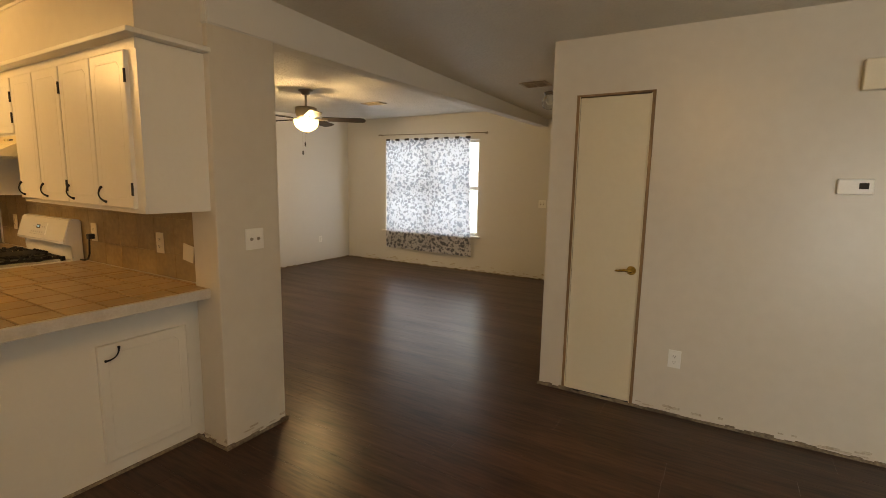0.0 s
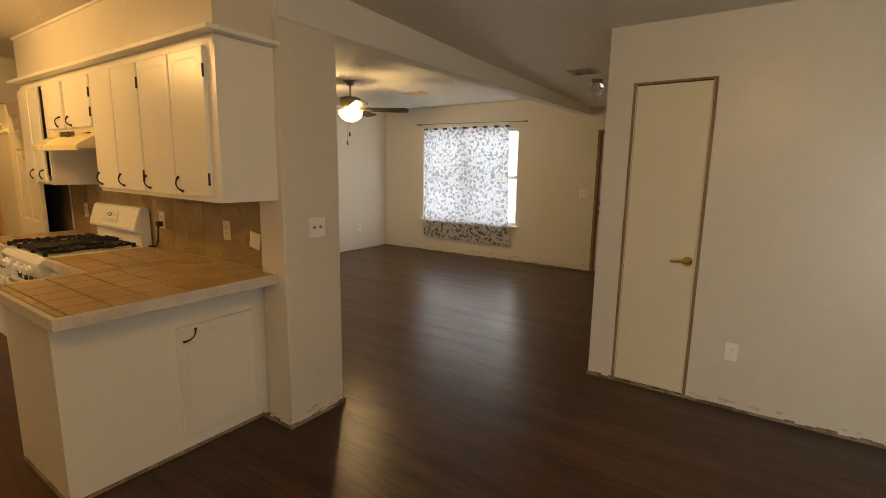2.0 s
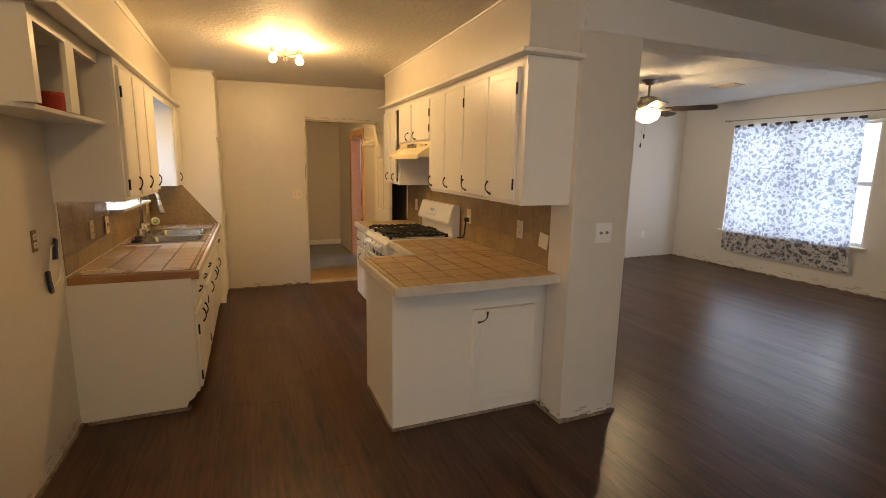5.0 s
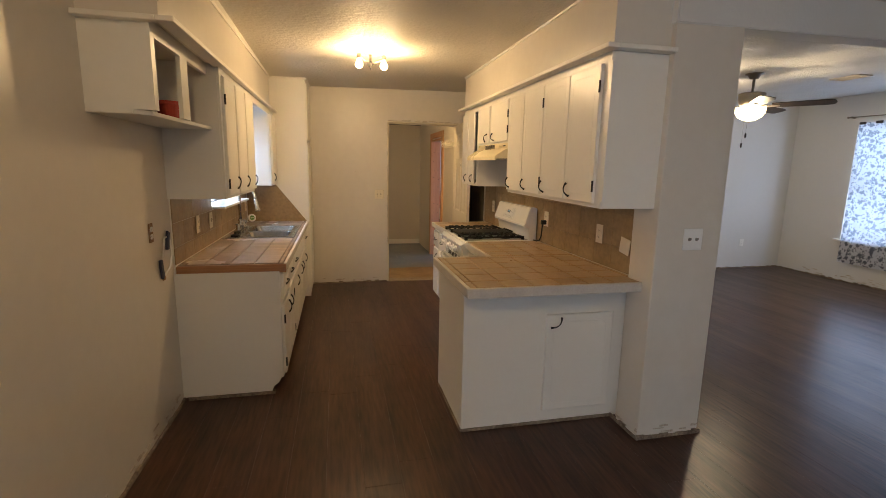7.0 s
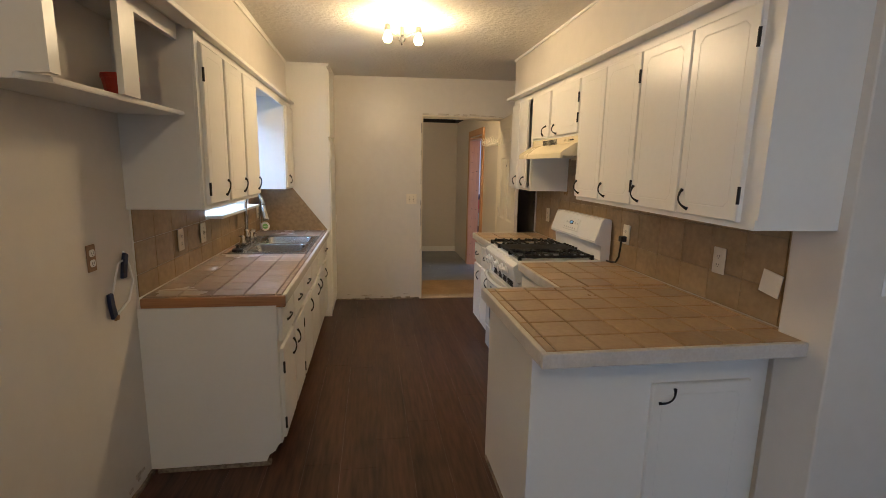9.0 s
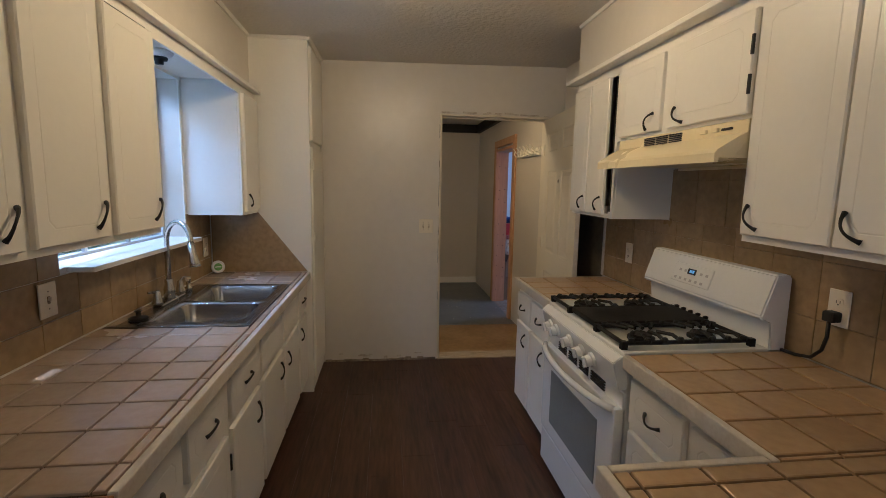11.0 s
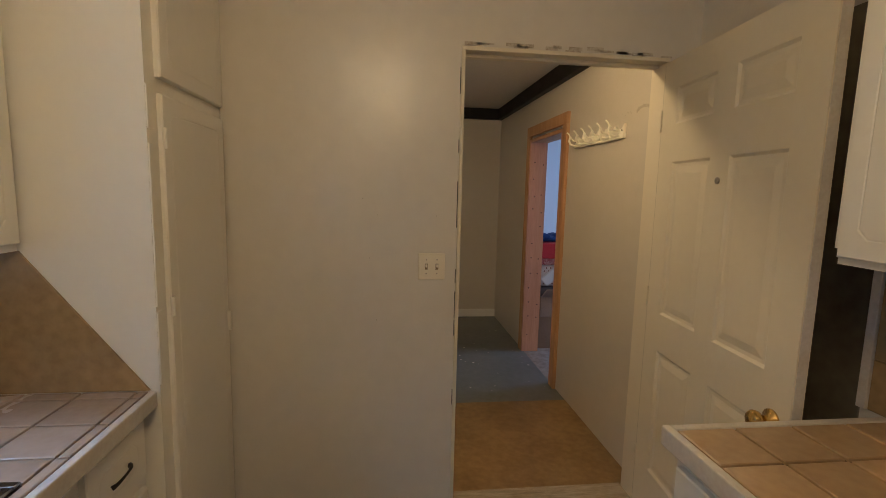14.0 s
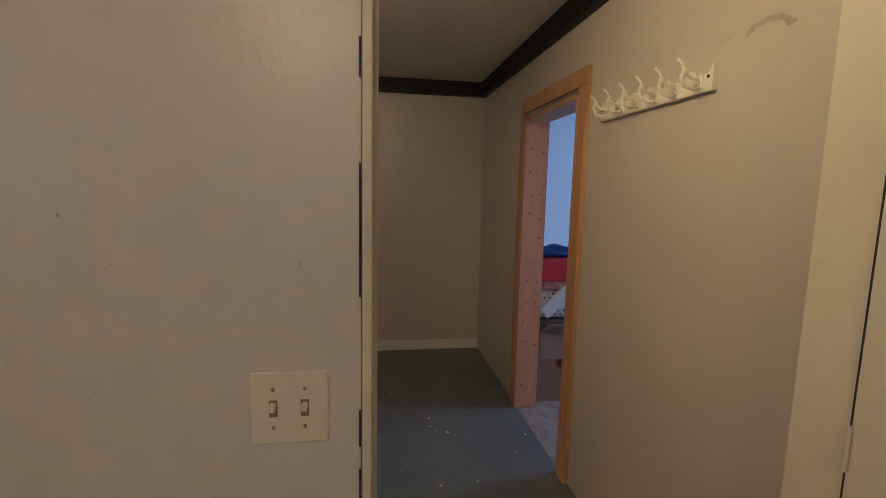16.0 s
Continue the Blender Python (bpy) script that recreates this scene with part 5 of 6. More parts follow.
# ---------------------------------------------------------------- windows
win = setting("window_1", boxes((WX0, WX0 + 0.045, 7.10, 7.16, WZ0, WZ1), (WX1 - 0.045, WX1, 7.10, 7.16, WZ0, WZ1), (WX0 + 0.045, WX1 - 0.045, 7.10, 7.16, WZ0, WZ0 + 0.045), (WX0 + 0.045, WX1 - 0.045, 7.10, 7.16, WZ1 - 0.045, WZ1), bevel=0.003), VINYL, "wide white vinyl living room window", "window")
wc = (WX0 + WX1) / 2
wm = (WZ0 + WZ1) / 2
part("mullion", boxes((wc - 0.04, wc + 0.04, 7.10, 7.16, WZ0 + 0.045, WZ1 - 0.045)), VINYL, win)
for a, b in ((WX0 + 0.045, wc - 0.04), (wc + 0.04, WX1 - 0.045)):
    part("meeting_rail", boxes((a, b, 7.105, 7.155, wm - 0.03, wm + 0.03)), VINYL, win)
    for z0, z1 in ((WZ0 + 0.045, wm - 0.03), (wm + 0.03, WZ1 - 0.045)):
        pn = part("pane", boxes((a, b, 7.128, 7.133, z0, z1)), GLASS, win)
        pn.visible_shadow = False
part("window_sill", boxes((WX0 - 0.06, WX1 + 0.05, 6.985, 7.10, WZ0 - 0.028, WZ0 - 0.002), bevel=0.004), TRIMW, win, "painted wooden sill")

KX0, KX1, KZ0, KZ1 = -5.32, -4.22, 1.148, 2.07
kw = setting("window_2", boxes((KX0, KX0 + 0.03, -1.212, -1.177, KZ0, KZ1), (KX1 - 0.03, KX1, -1.212, -1.177, KZ0, KZ1), (KX0 + 0.03, KX1 - 0.03, -1.212, -1.177, KZ0, KZ0 + 0.035), (KX0 + 0.03, KX1 - 0.03, -1.212, -1.177, KZ1 - 0.03, KZ1)), ALU, "aluminium kitchen window above the sink", "window")
km = (KZ0 + KZ1) / 2
part("meeting_rail", boxes((KX0 + 0.03, KX1 - 0.03, -1.207, -1.172, km - 0.022, km + 0.022)), ALU, kw)
for z0, z1 in ((KZ0 + 0.035, km - 0.022), (km + 0.022, KZ1 - 0.03)):
    for x in (-4.945, -4.595):
        part("glazing_bar", boxes((x - 0.009, x + 0.009, -1.203, -1.185, z0, z1)), ALU, kw)
    zc = (z0 + z1) / 2
    part("glazing_bar", boxes((KX0 + 0.03, KX1 - 0.03, -1.202, -1.186, zc - 0.009, zc + 0.009)), ALU, kw)
    pn = part("pane", boxes((KX0 + 0.03, KX1 - 0.03, -1.196, -1.192, z0, z1)), GLASS, kw)
    pn.visible_shadow = False
part("window_sill", boxes((KX0, KX1, -1.177, -1.062, KZ0 + 0.001, KZ0 + 0.022), (KX0 + 0.02, KX1 - 0.04, -1.062, -0.965, KZ0 + 0.001, KZ0 + 0.022), bevel=0.003), TRIMW, kw, "white painted window sill")

# floral voile panel on a thin rod
rod = thing("curtain_rod", (-4.38, 6.98, 2.33), "thin dark curtain rod on small brackets", "curtain rod")
part("rod", tube([(-5.55, 6.975, 2.318), (-3.39, 6.975, 2.288)], 0.007, 8), PEWTER, rod, smooth=True)
for x, z in ((-5.52, 2.318), (-3.42, 2.288)):
    part("bracket", boxes((x - 0.008, x + 0.008, 6.975, 7.05, z - 0.012, z + 0.012)), PEWTER, rod)
for x, z in ((-5.555, 2.318), (-3.385, 2.288)):
    part("finial", lathe([(0.0, -0.016), (0.012, -0.01), (0.015, 0.0), (0.012, 0.01), (0.0, 0.016)], (x, 6.975, z), axis="x", n=12), PEWTER, rod, smooth=True)
cur = thing("curtain", (-4.4, 6.97, 0.3), "sheer white curtain panel with grey floral print", "curtain")
bm = bmesh.new()
grid = []
NX, NZ = 90, 26
for j in range(NZ + 1):
    v = j / NZ
    row = []
    for i in range(NX + 1):
        u = i / NX
        left, right = -5.395, -3.69 + 0.07 * (1 - v)
        x = left + (right - left) * u + 0.012 * math.sin(5 * v + 9 * u) * (1 - v)
        y = 6.972 + 0.014 * math.sin(u * 40 + 1.5 * math.sin(u * 7) + 0.8 * v) * (0.35 + 0.65 * (1 - abs(2 * v - 1)))
        z = 0.285 - 0.025 * u + v * (2.235 - 0.285 + 0.025 * u) + (0.008 * math.sin(u * 45) if j == NZ else 0)
        row.append(bm.verts.new((x, y, z)))
    grid.append(row)
for a, b in zip(grid, grid[1:]):
    for i in range(NX):
        bm.faces.new((a[i], a[i + 1], b[i + 1], b[i]))
part("cloth", bm, VOILE, cur, smooth=True)
for i in range(9):
    x = -5.35 + i * 0.203
    part("hem_tab", boxes((x - 0.04, x + 0.045, 6.956, 6.99, 2.208, 2.243), bevel=0.012, seg=2), BLADE, cur, "dark gathered hem spot")

# ---------------------------------------------------------------- lamps, fan, vents
kl = thing("ceiling_lamp", (-4.36, 0.215, ZC), "ceiling light with two bare lit bulbs on side arms", "ceiling lamp")
KC = ZC - 0.004
part("canopy", lathe([(0.0, 0.0), (0.070, 0.0), (0.072, -0.010), (0.062, -0.026), (0.030, -0.034), (0.0, -0.034)], (-4.36, 0.215, KC)), NOSE, kl, "pale round canopy", smooth=True)
part("stem", tube([(-4.36, 0.215, KC - 0.03), (-4.36, 0.215, KC - 0.10)], 0.011, 10), PEWTER, kl, smooth=True)
part("knuckle", lathe([(0.0, 0.022), (0.020, 0.016), (0.026, 0.0), (0.020, -0.016), (0.008, -0.024), (0.006, -0.042), (0.0, -0.046)], (-4.36, 0.215, KC - 0.108), n=16), BLACK, kl, "dark centre knuckle", smooth=True)
for bx, by in ((-4.25, 0.115), (-4.27, 0.318)):
    a = part("arm", tube([(-4.36, 0.215, KC - 0.10), ((bx - 4.36) / 2, (by + 0.215) / 2, KC - 0.098), (bx, by, KC - 0.080)], 0.008, 8), PEWTER, kl, smooth=True)
    part("socket", lathe([(0.0, 0.028), (0.016, 0.026), (0.021, 0.0), (0.017, -0.014), (0.0, -0.014)], (bx, by, KC - 0.080), n=14), PEWTER, a, smooth=True)
    part("bulb", lathe([(0.0, 0.0), (0.013, 0.0), (0.017, -0.014), (0.029, -0.036), (0.031, -0.052), (0.022, -0.070), (0.0, -0.078)], (bx, by, KC - 0.092), n=18), BULB, a, "lit bulb", smooth=True).visible_shadow = False

fan = thing("ceiling_fan", (-4.40, 4.17, 2.10), "pewter ceiling fan with dark wooden blades and a lit bowl", "ceiling fan")
FX, FY2 = -4.43, 4.17
FZ = living_z(FY2)
part("canopy", lathe([(0.0, 0.01), (0.085, 0.01), (0.085, -0.012), (0.06, -0.02), (0.04, -0.055), (0.0, -0.06)], (FX, FY2, FZ)), PEWTER, fan, smooth=True)
part("rod", tube([(FX, FY2, FZ - 0.05), (FX, FY2, 2.345)], 0.013, 10), PEWTER, fan, smooth=True)
part("motor", lathe([(0.0, 0.015), (0.10, 0.015), (0.125, 0.005), (0.125, -0.05), (0.11, -0.10), (0.09, -0.12), (0.0, -0.125)], (FX, FY2, 2.33)), PEWTER, fan, smooth=True)
part("bowl", lathe([(0.0, -0.130), (0.05, -0.124), (0.11, -0.09), (0.138, -0.045), (0.142, 0.0), (0.13, 0.0), (0.0, -0.02)], (FX, FY2, 2.19), n=28), FROST, fan, "lit frosted glass bowl", smooth=True).visible_shadow = False
part("finial", lathe([(0.0, 0.0), (0.012, -0.004), (0.009, -0.018), (0.0, -0.022)], (FX, FY2, 2.06), n=12), PEWTER, fan, smooth=True)
for k in range(5):
    m = pose(FX, FY2, 2.21, 0, 0, 72 * k + 38) @ pose(0, 0, 0, -13, 0, 0) @ Matrix.Scale(0.93, 4, (1, 0, 0))
    bl = part("blade", moved(prism([(0.20, -0.052), (0.24, -0.060), (0.68, -0.070), (0.735, -0.058), (0.755, 0.0), (0.735, 0.058), (0.68, 0.070), (0.24, 0.060), (0.20, 0.052)], "z", -0.004, 0.004), m), BLADE, fan, "dark wooden fan blade")
    part("blade_iron", moved(boxes((0.10, 0.27, -0.022, 0.022, -0.012, -0.004), bevel=0.003), m), PEWTER, bl)
for dx, z1 in ((-0.01, 1.78), (0.03, 1.88)):
    ch = part("pull_chain", tube([(FX + dx, FY2 - 0.05, 2.10), (FX + dx, FY2 - 0.05, z1 + 0.05)], 0.0012, 6), PEWTER, fan)
    part("pull_knob", lathe([(0.0, 0.0), (0.009, 0.01), (0.009, 0.045), (0.004, 0.055), (0.0, 0.055)], (FX + dx, FY2 - 0.05, z1), n=10), BLADE, ch)


def ceiling_vent(x, y, z, w, d, label, turn=0):
    v = thing("ceiling_vent", (x, y, z), label, "vent")
    m = pose(x, y, z, 0, 0, turn)
    part("frame", moved(boxes((-w / 2, w / 2, -d / 2, -d / 2 + 0.022, -0.012, 0), (-w / 2, w / 2, d / 2 - 0.022, d / 2, -0.012, 0), (-w / 2, -w / 2 + 0.022, -d / 2 + 0.022, d / 2 - 0.022, -0.012, 0), (w / 2 - 0.022, w / 2, -d / 2 + 0.022, d / 2 - 0.022, -0.012, 0), (-0.006, 0.006, -d / 2 + 0.022, d / 2 - 0.022, -0.012, 0)), m), VENTP, v)
    part("backing", moved(boxes((-w / 2 + 0.02, w / 2 - 0.02, -d / 2 + 0.02, d / 2 - 0.02, -0.003, -0.0005)), m), SLOT, v)
    k = int((d - 0.05) / 0.018)
    for i in range(k):
        y0 = -d / 2 + 0.03 + i * 0.018
        part("slat", moved(boxes((-w / 2 + 0.02, w / 2 - 0.02, -0.006, 0.006, -0.0012, 0.0012)), m @ pose(0, y0, -0.007, 32, 0, 0)), VENTP, v)
    return v


ceiling_vent(-5.02, 0.215, ZC, 0.28, 0.26, "beige metal ceiling register in the kitchen", 90)
ceiling_vent(-1.735, 4.57, ZC - 0.03, 0.26, 0.22, "metal ceiling register in the entry passage")
ceiling_vent(-4.42, 5.42, living_z(5.42) - 0.002, 0.32, 0.18, "metal ceiling register in the living room")
dl2 = thing("pendant_lamp", (-0.35, -0.28, 2.2), "dining room pendant lamp with a lit frosted globe", "pendant lamp")
part("canopy", lathe([(0.0, 0.0), (0.06, 0.0), (0.06, -0.015), (0.0, -0.03)], (-0.35, -0.28, ZC)), PEWTER, dl2, smooth=True)
part("stem", tube([(-0.35, -0.28, ZC - 0.02), (-0.35, -0.28, 2.36)], 0.008, 8), PEWTER, dl2, smooth=True)
part("globe", lathe([(0.0, 0.09), (0.05, 0.08), (0.09, 0.03), (0.095, -0.02), (0.06, -0.075), (0.0, -0.09)], (-0.35, -0.28, 2.28), n=24), FROST, dl2, "lit frosted globe", smooth=True).visible_shadow = False
pl = thing("ceiling_lamp", (-6.75, 0.55, 2.505), "small lit passage ceiling light", "ceiling lamp")
part("canopy", lathe([(0.0, 0.0), (0.07, 0.0), (0.07, -0.02), (0.0, -0.03)], (-6.75, 0.55, 2.505)), PEWTER, pl, smooth=True)
part("globe", lathe([(0.0, -0.02), (0.055, -0.02), (0.085, -0.06), (0.08, -0.11), (0.04, -0.15), (0.0, -0.155)], (-6.75, 0.55, 2.46), n=20), FROST, pl, "lit frosted globe", smooth=True).visible_shadow = False
hl = thing("ceiling_lamp", (-1.745, 5.04, ZC - 0.03), "small brass entry light with a clear glass shade", "ceiling lamp")
part("canopy", lathe([(0.0, 0.0), (0.06, 0.0), (0.06, -0.02), (0.03, -0.035), (0.0, -0.035)], (-1.745, 5.04, ZC - 0.03)), PEWTER, hl, smooth=True)
part("shade", lathe([(0.05, -0.03), (0.075, -0.07), (0.080, -0.11), (0.060, -0.16), (0.02, -0.178), (0.0, -0.18)], (-1.745, 5.04, ZC - 0.03), n=20), GLASS, hl, "clear glass shade", smooth=True)
part("bulb", lathe([(0.0, -0.035), (0.014, -0.035), (0.02, -0.06), (0.028, -0.09), (0.018, -0.115), (0.0, -0.12)], (-1.745, 5.04, ZC - 0.03), n=14), PLATE, hl, smooth=True)
sl = thing("window_lamp", (-4.78, -0.92, 2.085), "white porcelain lamp holder above the sink window", "lamp holder")
part("base", lathe([(0.0, 0.0), (0.062, 0.0), (0.062, -0.012), (0.045, -0.03), (0.0, -0.03)], (-4.78, -0.92, 2.085)), PLATE, sl, smooth=True)
part("socket", lathe([(0.0, -0.03), (0.036, -0.03), (0.034, -0.042), (0.018, -0.044), (0.018, -0.060), (0.0, -0.060)], (-4.78, -0.92, 2.085), n=18), BLACK, sl, "dark empty socket", smooth=True)

th = thing("thermostat", (0.50, 3.35, 1.50), "white wall thermostat with a small dark display", "thermostat")
part("case", boxes((0.425, 0.575, 3.324, 3.351, 1.460, 1.542), bevel=0.006), PLATE, th)
part("display", boxes((0.513, 0.553, 3.321, 3.325, 1.490, 1.522), bevel=0.003), SLOT, th)
dc = thing("door_chime", (0.60, 3.34, 2.06), "cream door chime box high on the wall", "door chime")
part("case", boxes((0.468, 0.74, 3.302, 3.351, 1.989, 2.143), bevel=0.006), PLATEC, dc)

# ---------------------------------------------------------------- back room clutter
MARK = mat("faded_print", (0.16, 0.035, 0.03), 0.7)
bx = thing("moving_box", (-9.08, 2.05, HZ), "brown cardboard moving box with open flaps", "box")
part("carton", boxes((-9.30, -8.86, 1.80, 2.26, HZ - 0.004, 0.42), bevel=0.004), CARD, bx)
part("flap", prism([(-8.86, 0.42), (-8.70, 0.53), (-8.70, 0.54), (-8.86, 0.43)], "y", 1.84, 2.24), CARDL, bx, "pale inner flap")
part("flap", boxes((-8.862, -8.854, 1.84, 2.20, 0.22, 0.43)), CARDL, bx)
bm = bmesh.new()
lathe([(0.050, 0.0), (0.050, 0.002), (0.034, 0.002), (0.034, 0.0)], (-8.858, 2.03, 0.19), axis="x", n=24, bm=bm)
lathe([(0.0, 0.0), (0.017, 0.0), (0.017, 0.002), (0.0, 0.002)], (-8.858, 2.03, 0.19), axis="x", n=16, bm=bm)
part("printed_mark", bm, MARK, bx, "faded red ring mark")
cl = thing("folded_cloth", (-9.1, 2.05, 0.43), "dark grey folded cloth on the box", "cloth")
part("cloth", boxes((-9.28, -8.88, 1.82, 2.22, 0.425, 0.53), bevel=0.035, seg=3), GREYC, cl, smooth=True)
DOT = mat("dotted_cloth", (0.70, 0.66, 0.66), 0.8, var=0.1, scale=20, fine=46, tint=(0.5, 0.42, 0.44))
pc = thing("printed_blanket", (-9.1, 2.1, 0.53), "white blanket with small red dots", "blanket")
part("blanket", boxes((-9.30, -8.86, 1.81, 2.26, 0.535, 0.76), bevel=0.05, seg=3), DOT, pc, smooth=True)
bm = bmesh.new()
for i in range(9):
    for j in range(6):
        y, z = 1.86 + i * 0.045 + (0.022 if j % 2 else 0), 0.57 + j * 0.032
        lathe([(0.0, 0.0), (0.0085, 0.0), (0.007, 0.0015), (0.0, 0.002)], (-8.86, y, z), axis="x", n=6, bm=bm)
part("dot_print", bm, MARK, pc, "dark red dots")
FLOR = mat("red_floral_cloth", (0.55, 0.36, 0.36), 0.8, var=0.25, scale=22, fine=60, tint=(0.30, 0.02, 0.03), bump=0.3)
fc = thing("floral_cloth", (-9.1, 2.05, 0.762), "folded pink cloth with a red floral print", "cloth")
part("cloth", boxes((-9.32, -8.845, 1.80, 2.28, 0.762, 0.828), bevel=0.02, seg=3), FLOR, fc, smooth=True)
gb = thing("gift_bag", (-8.84, 1.965, 0.53), "pale shiny wrapped parcel leaning on the blanket", "parcel")
part("parcel", moved(boxes((-0.02, 0.02, -0.16, 0.16, -0.05, 0.05), bevel=0.01), pose(-8.835, 1.965, 0.69, 42, 0, 0)), BACKW, gb)
rb = thing("red_box", (-9.1, 2.05, 0.83), "flat red cardboard box on the pile", "box")
part("carton", boxes((-9.34, -8.84, 1.80, 2.30, 0.83, 0.985), bevel=0.006), REDB, rb)
bb = thing("blue_cloth", (-9.15, 2.05, 0.985), "dark blue crumpled cloth on the red box", "cloth")
part("cloth", prism([(1.80, 0.988), (2.28, 0.988), (2.24, 1.045), (2.15, 1.03), (2.08, 1.07), (2.0, 1.055), (1.955, 1.005), (1.93, 1.075), (1.86, 1.05), (1.82, 1.045)], "x", -9.25, -8.98, 0.012), BLUEC, bb, smooth=True)

# ---------------------------------------------------------------- outdoors
setting("ground", boxes((-150, 150, 7.5, 160, -0.35, -0.25), (-150, 150, -160, -1.4, -0.35, -0.25), (-150, -11.2, -1.4, 7.5, -0.35, -0.25), (3.2, 150, -1.4, 7.5, -0.35, -0.25)), GRASS, "sunlit lawn", "ground")
setting("porch_slab", boxes((-8, 1, 7.21, 9.2, -0.25, -0.10)), CONCP, "pale concrete porch", "pavement")


def tree(x, y, h, seed):
    rng = random.Random(seed)
    tr = thing("tree", (x, y, -0.3), "leafy green tree beyond the lawn", "tree", "garden trees")
    bm = tube([(x, y, -0.3), (x + 0.1, y, h * 0.25), (x - 0.05, y + 0.1, h * 0.5), (x, y, h * 0.75)], 0.22, 8, taper=[1.3, 1, 0.7, 0.3])
    for i in range(7):
        a = i * 0.9 + rng.random()
        z = h * (0.35 + 0.05 * i)
        tube([(x, y, z), (x + math.cos(a) * h * 0.14, y + math.sin(a) * h * 0.14, z + h * 0.1), (x + math.cos(a) * h * 0.26, y + math.sin(a) * h * 0.26, z + h * 0.16)], 0.08, 6, bm=bm, taper=[1, 0.7, 0.3])
    part("trunk", bm, BARK, tr)
    bm = bmesh.new()
    for i in range(1800):
        a, b, r = rng.random() * 6.283, rng.random(), rng.random() ** 0.45
        c = Vector((x + math.cos(a) * r * h * 0.33 * math.sqrt(1 - (2 * b - 1) ** 2 * 0.8), y + math.sin(a) * r * h * 0.33, h * (0.38 + 0.6 * b)))
        q = Euler((rng.random() * 6, rng.random() * 6, rng.random() * 6)).to_matrix()
        s = 0.10 + 0.16 * rng.random()
        bm.faces.new([bm.verts.new(c + q @ Vector(p)) for p in ((-s, 0, 0), (0, -s * 0.5, 0.02), (s, 0, 0), (0, s * 0.5, 0.02))])
    part("crown", bm, LEAF, tr)


tree(-3.2, 17.0, 6.5, 1)
tree(-7.5, 19.0, 7.5, 2)
tree(1.2, 20.0, 7.0, 3)
tree(-12.5, -15.5, 8.5, 4)
tree(-17.5, -14.5, 9.0, 5)

# brick facing beside the kitchen window and the pale neighbouring house beyond
brk = setting("brick_wall", boxes((-7.2, -5.35, -1.335, -1.225, -0.25, 2.45)), GROUTW, "pale brick facing of the outside wall", "brick wall")
SIDING = mat("pale_siding", (0.82, 0.77, 0.72), 0.7, var=0.08, scale=3)
ROOFM = mat("grey_shingles", (0.20, 0.19, 0.18), 0.9, var=0.3, scale=8, bump=0.5, bump_scale=40)
nh = thing("neighbour_house", (-13.5, -9.5, -0.25), "pale single-storey house with a low grey roof", "house")
part("wall", boxes((-18.0, -9.0, -12.0, -8.0, -0.25, 2.3)), SIDING, nh)
part("roof", prism([(-12.4, 2.25), (-7.5, 2.25), (-7.5, 2.37), (-10.0, 3.5), (-12.4, 2.37)], "x", -18.4, -8.6), ROOFM, nh, "low grey shingle roof")
part("fascia", boxes((-18.4, -8.6, -7.49, -7.45, 2.22, 2.38)), TRIMW, nh, "white fascia board")
for i in range(11):
    part("siding_board", boxes((-18.0, -9.0, -8.0, -7.985, -0.2 + i * 0.22, -0.01 + i * 0.22)), SIDING, nh)

# ---------------------------------------------------------------- pieces: tiles, bricks, planks
MESH = {}


def tile_mesh(w, d, h, material, key):
    k = (round(w, 3), round(d, 3), h, key)
    if k not in MESH:
        bm = bmesh.new()
        e = 0.0007 if key == "plank" else 0.0012 if key == "backsplash_tile" else 0.003
        lo = [bm.verts.new(p) for p in ((0, 0, 0), (w, 0, 0), (w, d, 0), (0, d, 0))]
        mid = [bm.verts.new((v.co.x, v.co.y, h - e * 0.6)) for v in lo]
        top = [bm.verts.new(p) for p in ((e, e, h), (w - e, e, h), (w - e, d - e, h), (e, d - e, h))]
        for a, b in ((lo, mid), (mid, top)):
            for i in range(4):
                bm.faces.new((a[i], a[(i + 1) % 4], b[(i + 1) % 4], b[i]))
        bm.faces.new(top)
        me = bpy.data.meshes.new(key)
        bm.to_mesh(me)
        bm.free()
        me.materials.append(material)
        MESH[k] = me
    return MESH[k]


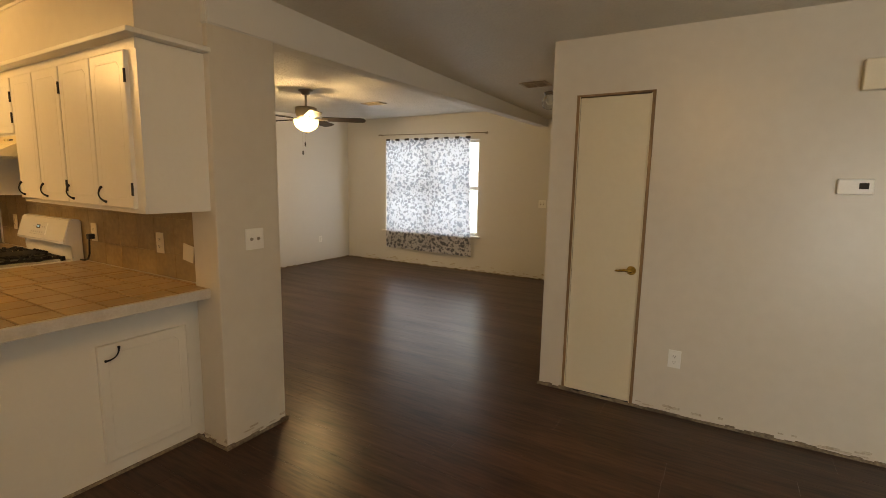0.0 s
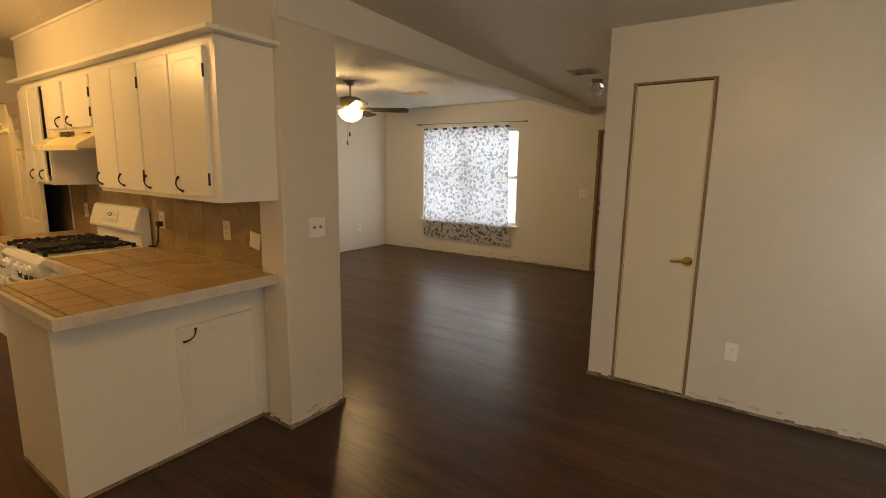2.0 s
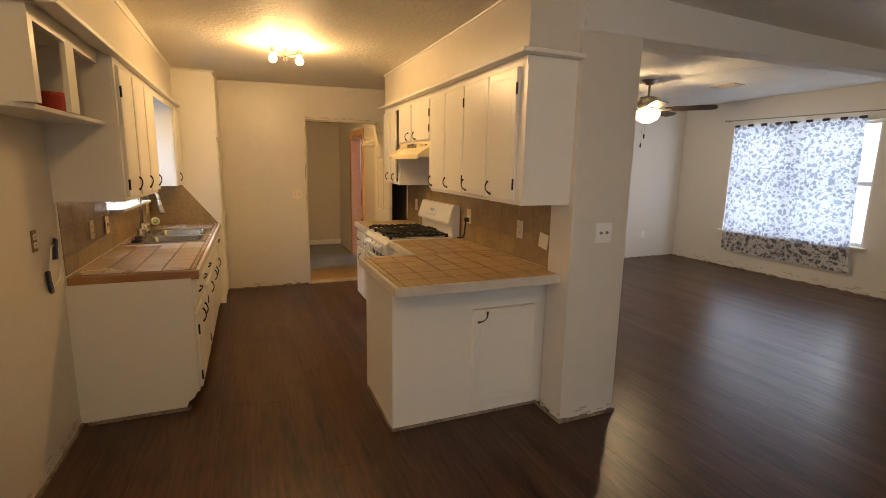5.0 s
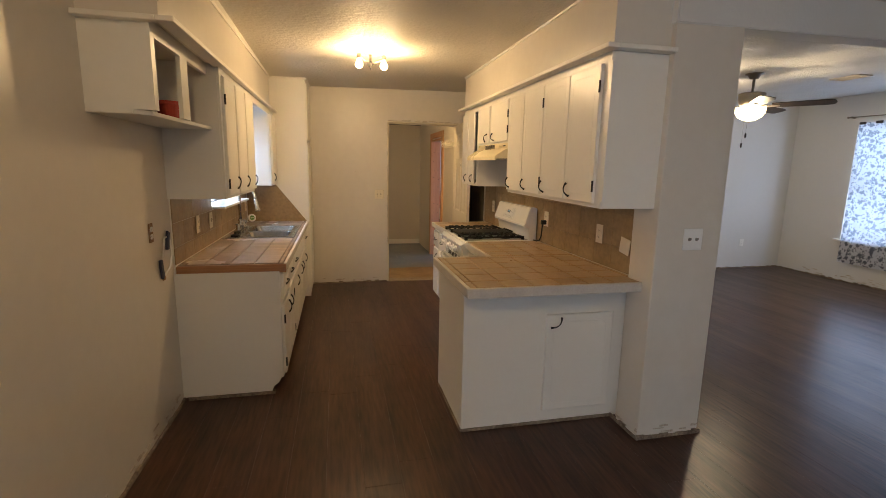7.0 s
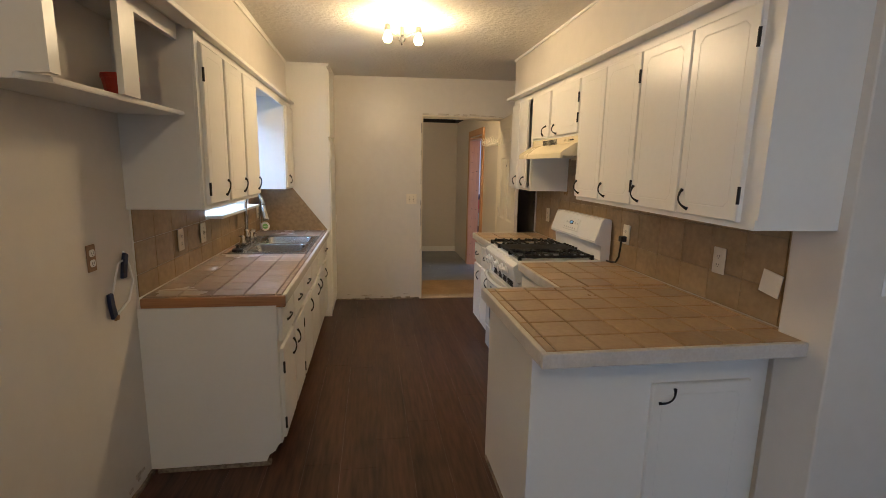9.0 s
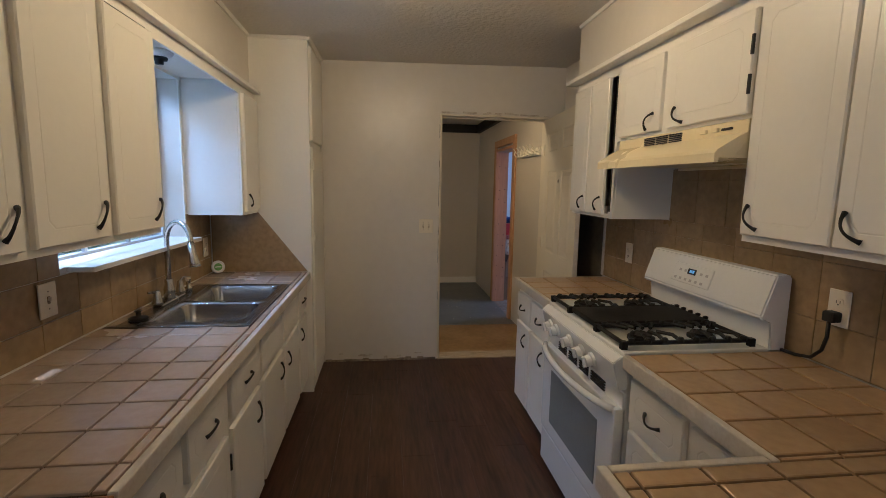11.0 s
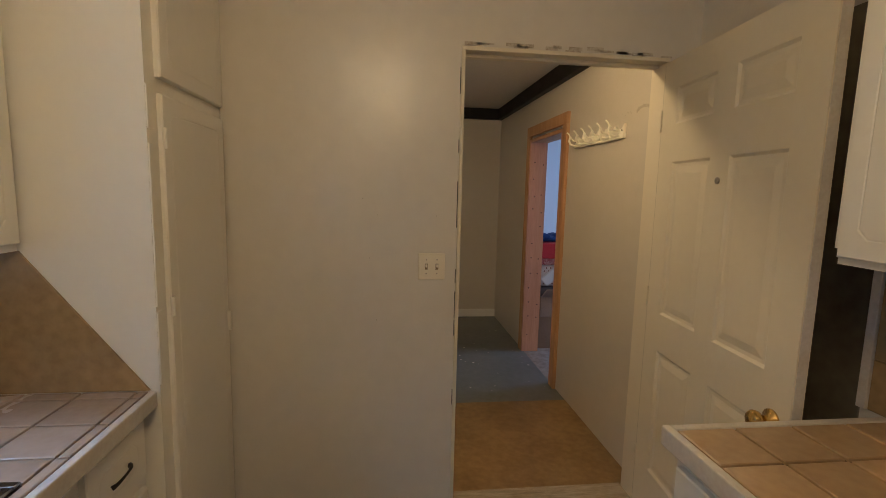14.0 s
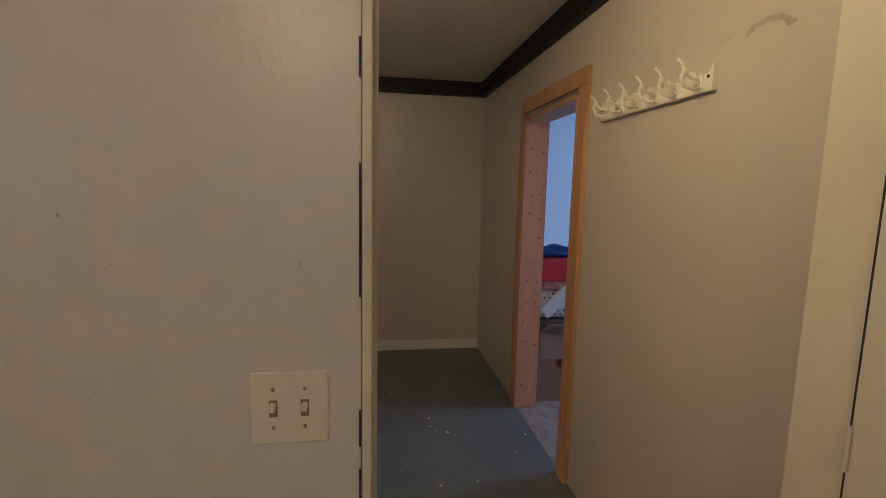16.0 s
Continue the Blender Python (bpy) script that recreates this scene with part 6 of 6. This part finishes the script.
def lay(name, parent, m, u0, u1, v0, v1, pu, pv, material, h=0.008, joint=0.008, holes=(), ou=0.0, ov=0.0, shift=0.0):
    """Tiles over a rectangle of the plane given by m, cut at its edges and round holes."""
    rows = []
    j, v = 0, v0 - ov
    while v < v1:
        u = u0 - ou - (shift * pu if j % 2 else 0)
        while u < u1:
            a0, a1, b0, b1 = max(u, u0), min(u + pu, u1), max(v, v0), min(v + pv, v1)
            for hx0, hx1, hy0, hy1 in holes:
                if a0 < hx1 and a1 > hx0 and b0 < hy1 and b1 > hy0:
                    if b1 > hy1 and b1 - hy1 > 0.012 and b0 < hy1:
                        b0 = hy1
                    elif a0 < hx0 and hx0 - a0 > 0.012:
                        a1 = hx0
                    elif a1 > hx1 and a1 - hx1 > 0.012:
                        a0 = hx1
                    elif b0 < hy0 and hy0 - b0 > 0.012:
                        b1 = hy0
                    else:
                        a1 = a0
            if a1 - a0 > 0.015 and b1 - b0 > 0.015:
                rows.append((a0, a1, b0, b1))
            u += pu
        v += pv
        j += 1
    for a0, a1, b0, b1 in rows:
        me = tile_mesh(a1 - a0 - joint, b1 - b0 - joint, h, material, material.name)
        ob = new(name, me)
        ob.parent = parent
        ob.matrix_basis = Matrix.Translation(-ORG[parent]) @ m @ Matrix.Translation((a0 + joint / 2, b0 + joint / 2, 0))


P = 0.158
lay("tile", ctr_n, pose(0, 0, 0.898), -3.255, -2.425, 0.58, YK - 0.012, P, P, TILE, ou=0.10, ov=0.12)
lay("tile", ctr_n, pose(0, 0, 0.898), -3.905, -3.255, 0.975, YK - 0.012, P, P, TILE)
lay("tile", ctr_f, pose(0, 0, 0.898), -5.335, -4.70, 0.985, YK - 0.012, P, P, TILE)
lay("tile", ctr_s, pose(0, 0, 0.878), -5.70, -3.316, YS + 0.01, -0.43, 0.149, 0.149, TILEP, joint=0.0065, holes=((-5.264, -4.410, -1.002, -0.4600),), ov=0.1455, ou=0.10)
# backsplashes
wk = bpy.data.objects["wall_kitchen"]
ws = bpy.data.objects["wall_south"]
up_n = pose(0, YK - 0.004, 0, 90, 0, 0)
part("tile_bed", boxes((-5.40, -2.545, YK - 0.004, YK, 0.906, 1.33), (-4.70, -3.79, YK - 0.004, YK, 1.33, 1.60)), GROUTW, wk)
lay("tile", wk, up_n, -5.40, -2.545, 0.908, 1.335, 0.205, 0.205, TILEW, h=0.004, joint=0.0025, ov=0.06, ou=0.05)
lay("tile", wk, up_n, -4.70, -3.79, 1.335, 1.60, 0.205, 0.205, TILEW, h=0.004, joint=0.0025)
up_s = pose(-3.29, south_y(-3.29), 0, 90, 0, 180)
lay("tile", ws, up_s, 0.0, 2.405, 0.888, 1.145, 0.205, 0.205, TILEW, h=0.004, joint=0.0025, ov=0.10)
lay("tile", ws, up_s, 0.0, 0.93, 1.145, 1.303, 0.205, 0.205, TILEW, h=0.004, joint=0.0025)
lay("tile", ws, up_s, 2.03, 2.405, 1.145, 1.303, 0.205, 0.205, TILEW, h=0.004, joint=0.0025)
part("tile_splash", prism([(-1.05, 0.888), (-0.425, 0.888), (-0.745, 1.297), (-1.05, 1.297)], "x", -5.70, -5.691, 0.001), TILEW, pan, "diagonally cut tile splash")
# thin dark panel over the wall, about as large as the open leaf
part("bare_panel", boxes((-6.2, -5.425, YK - 0.005, YK, 0.0, 2.05)), PANELD, wk, "dark wall patch behind the door")
part("edge_trim", boxes((-5.428, -5.402, YK - 0.014, YK, 0.906, 1.335), bevel=0.002), NOSE, wk, "pale strip at the end of the tiles")
# bricks of the outside wall
lay("brick", brk, pose(-5.35, 0, 0, 90, 0, 90), -1.335, -1.225, 0.9, 2.4, 0.11, 0.075, BRICK, h=0.028, joint=0.008, shift=0.35)


def planks(x0, x1, y0, y1, seed):
    rng = random.Random(seed)
    W, Lh = 0.182, 1.22
    fl = bpy.data.objects["floor"]
    y, j = y0, 0
    while y < y1 - 0.01:
        x = x0 - rng.random() * Lh
        while x < x1:
            a0, a1, b1 = max(x, x0), min(x + Lh, x1), min(y + W, y1)
            if a1 - a0 > 0.04:
                me = tile_mesh(a1 - a0 - 0.0005, b1 - y - 0.0005, 0.006, PLANK, "plank")
                ob = new("plank", me)
                ob.parent = fl
                ob.location = (a0 + 0.0006, y + 0.0006, -0.006)
            x += Lh
        y += W
        j += 1


planks(-6.30, 2.7, -1.07, 3.37, 1)
planks(-6.38, -1.0, 3.37, 7.05, 2)
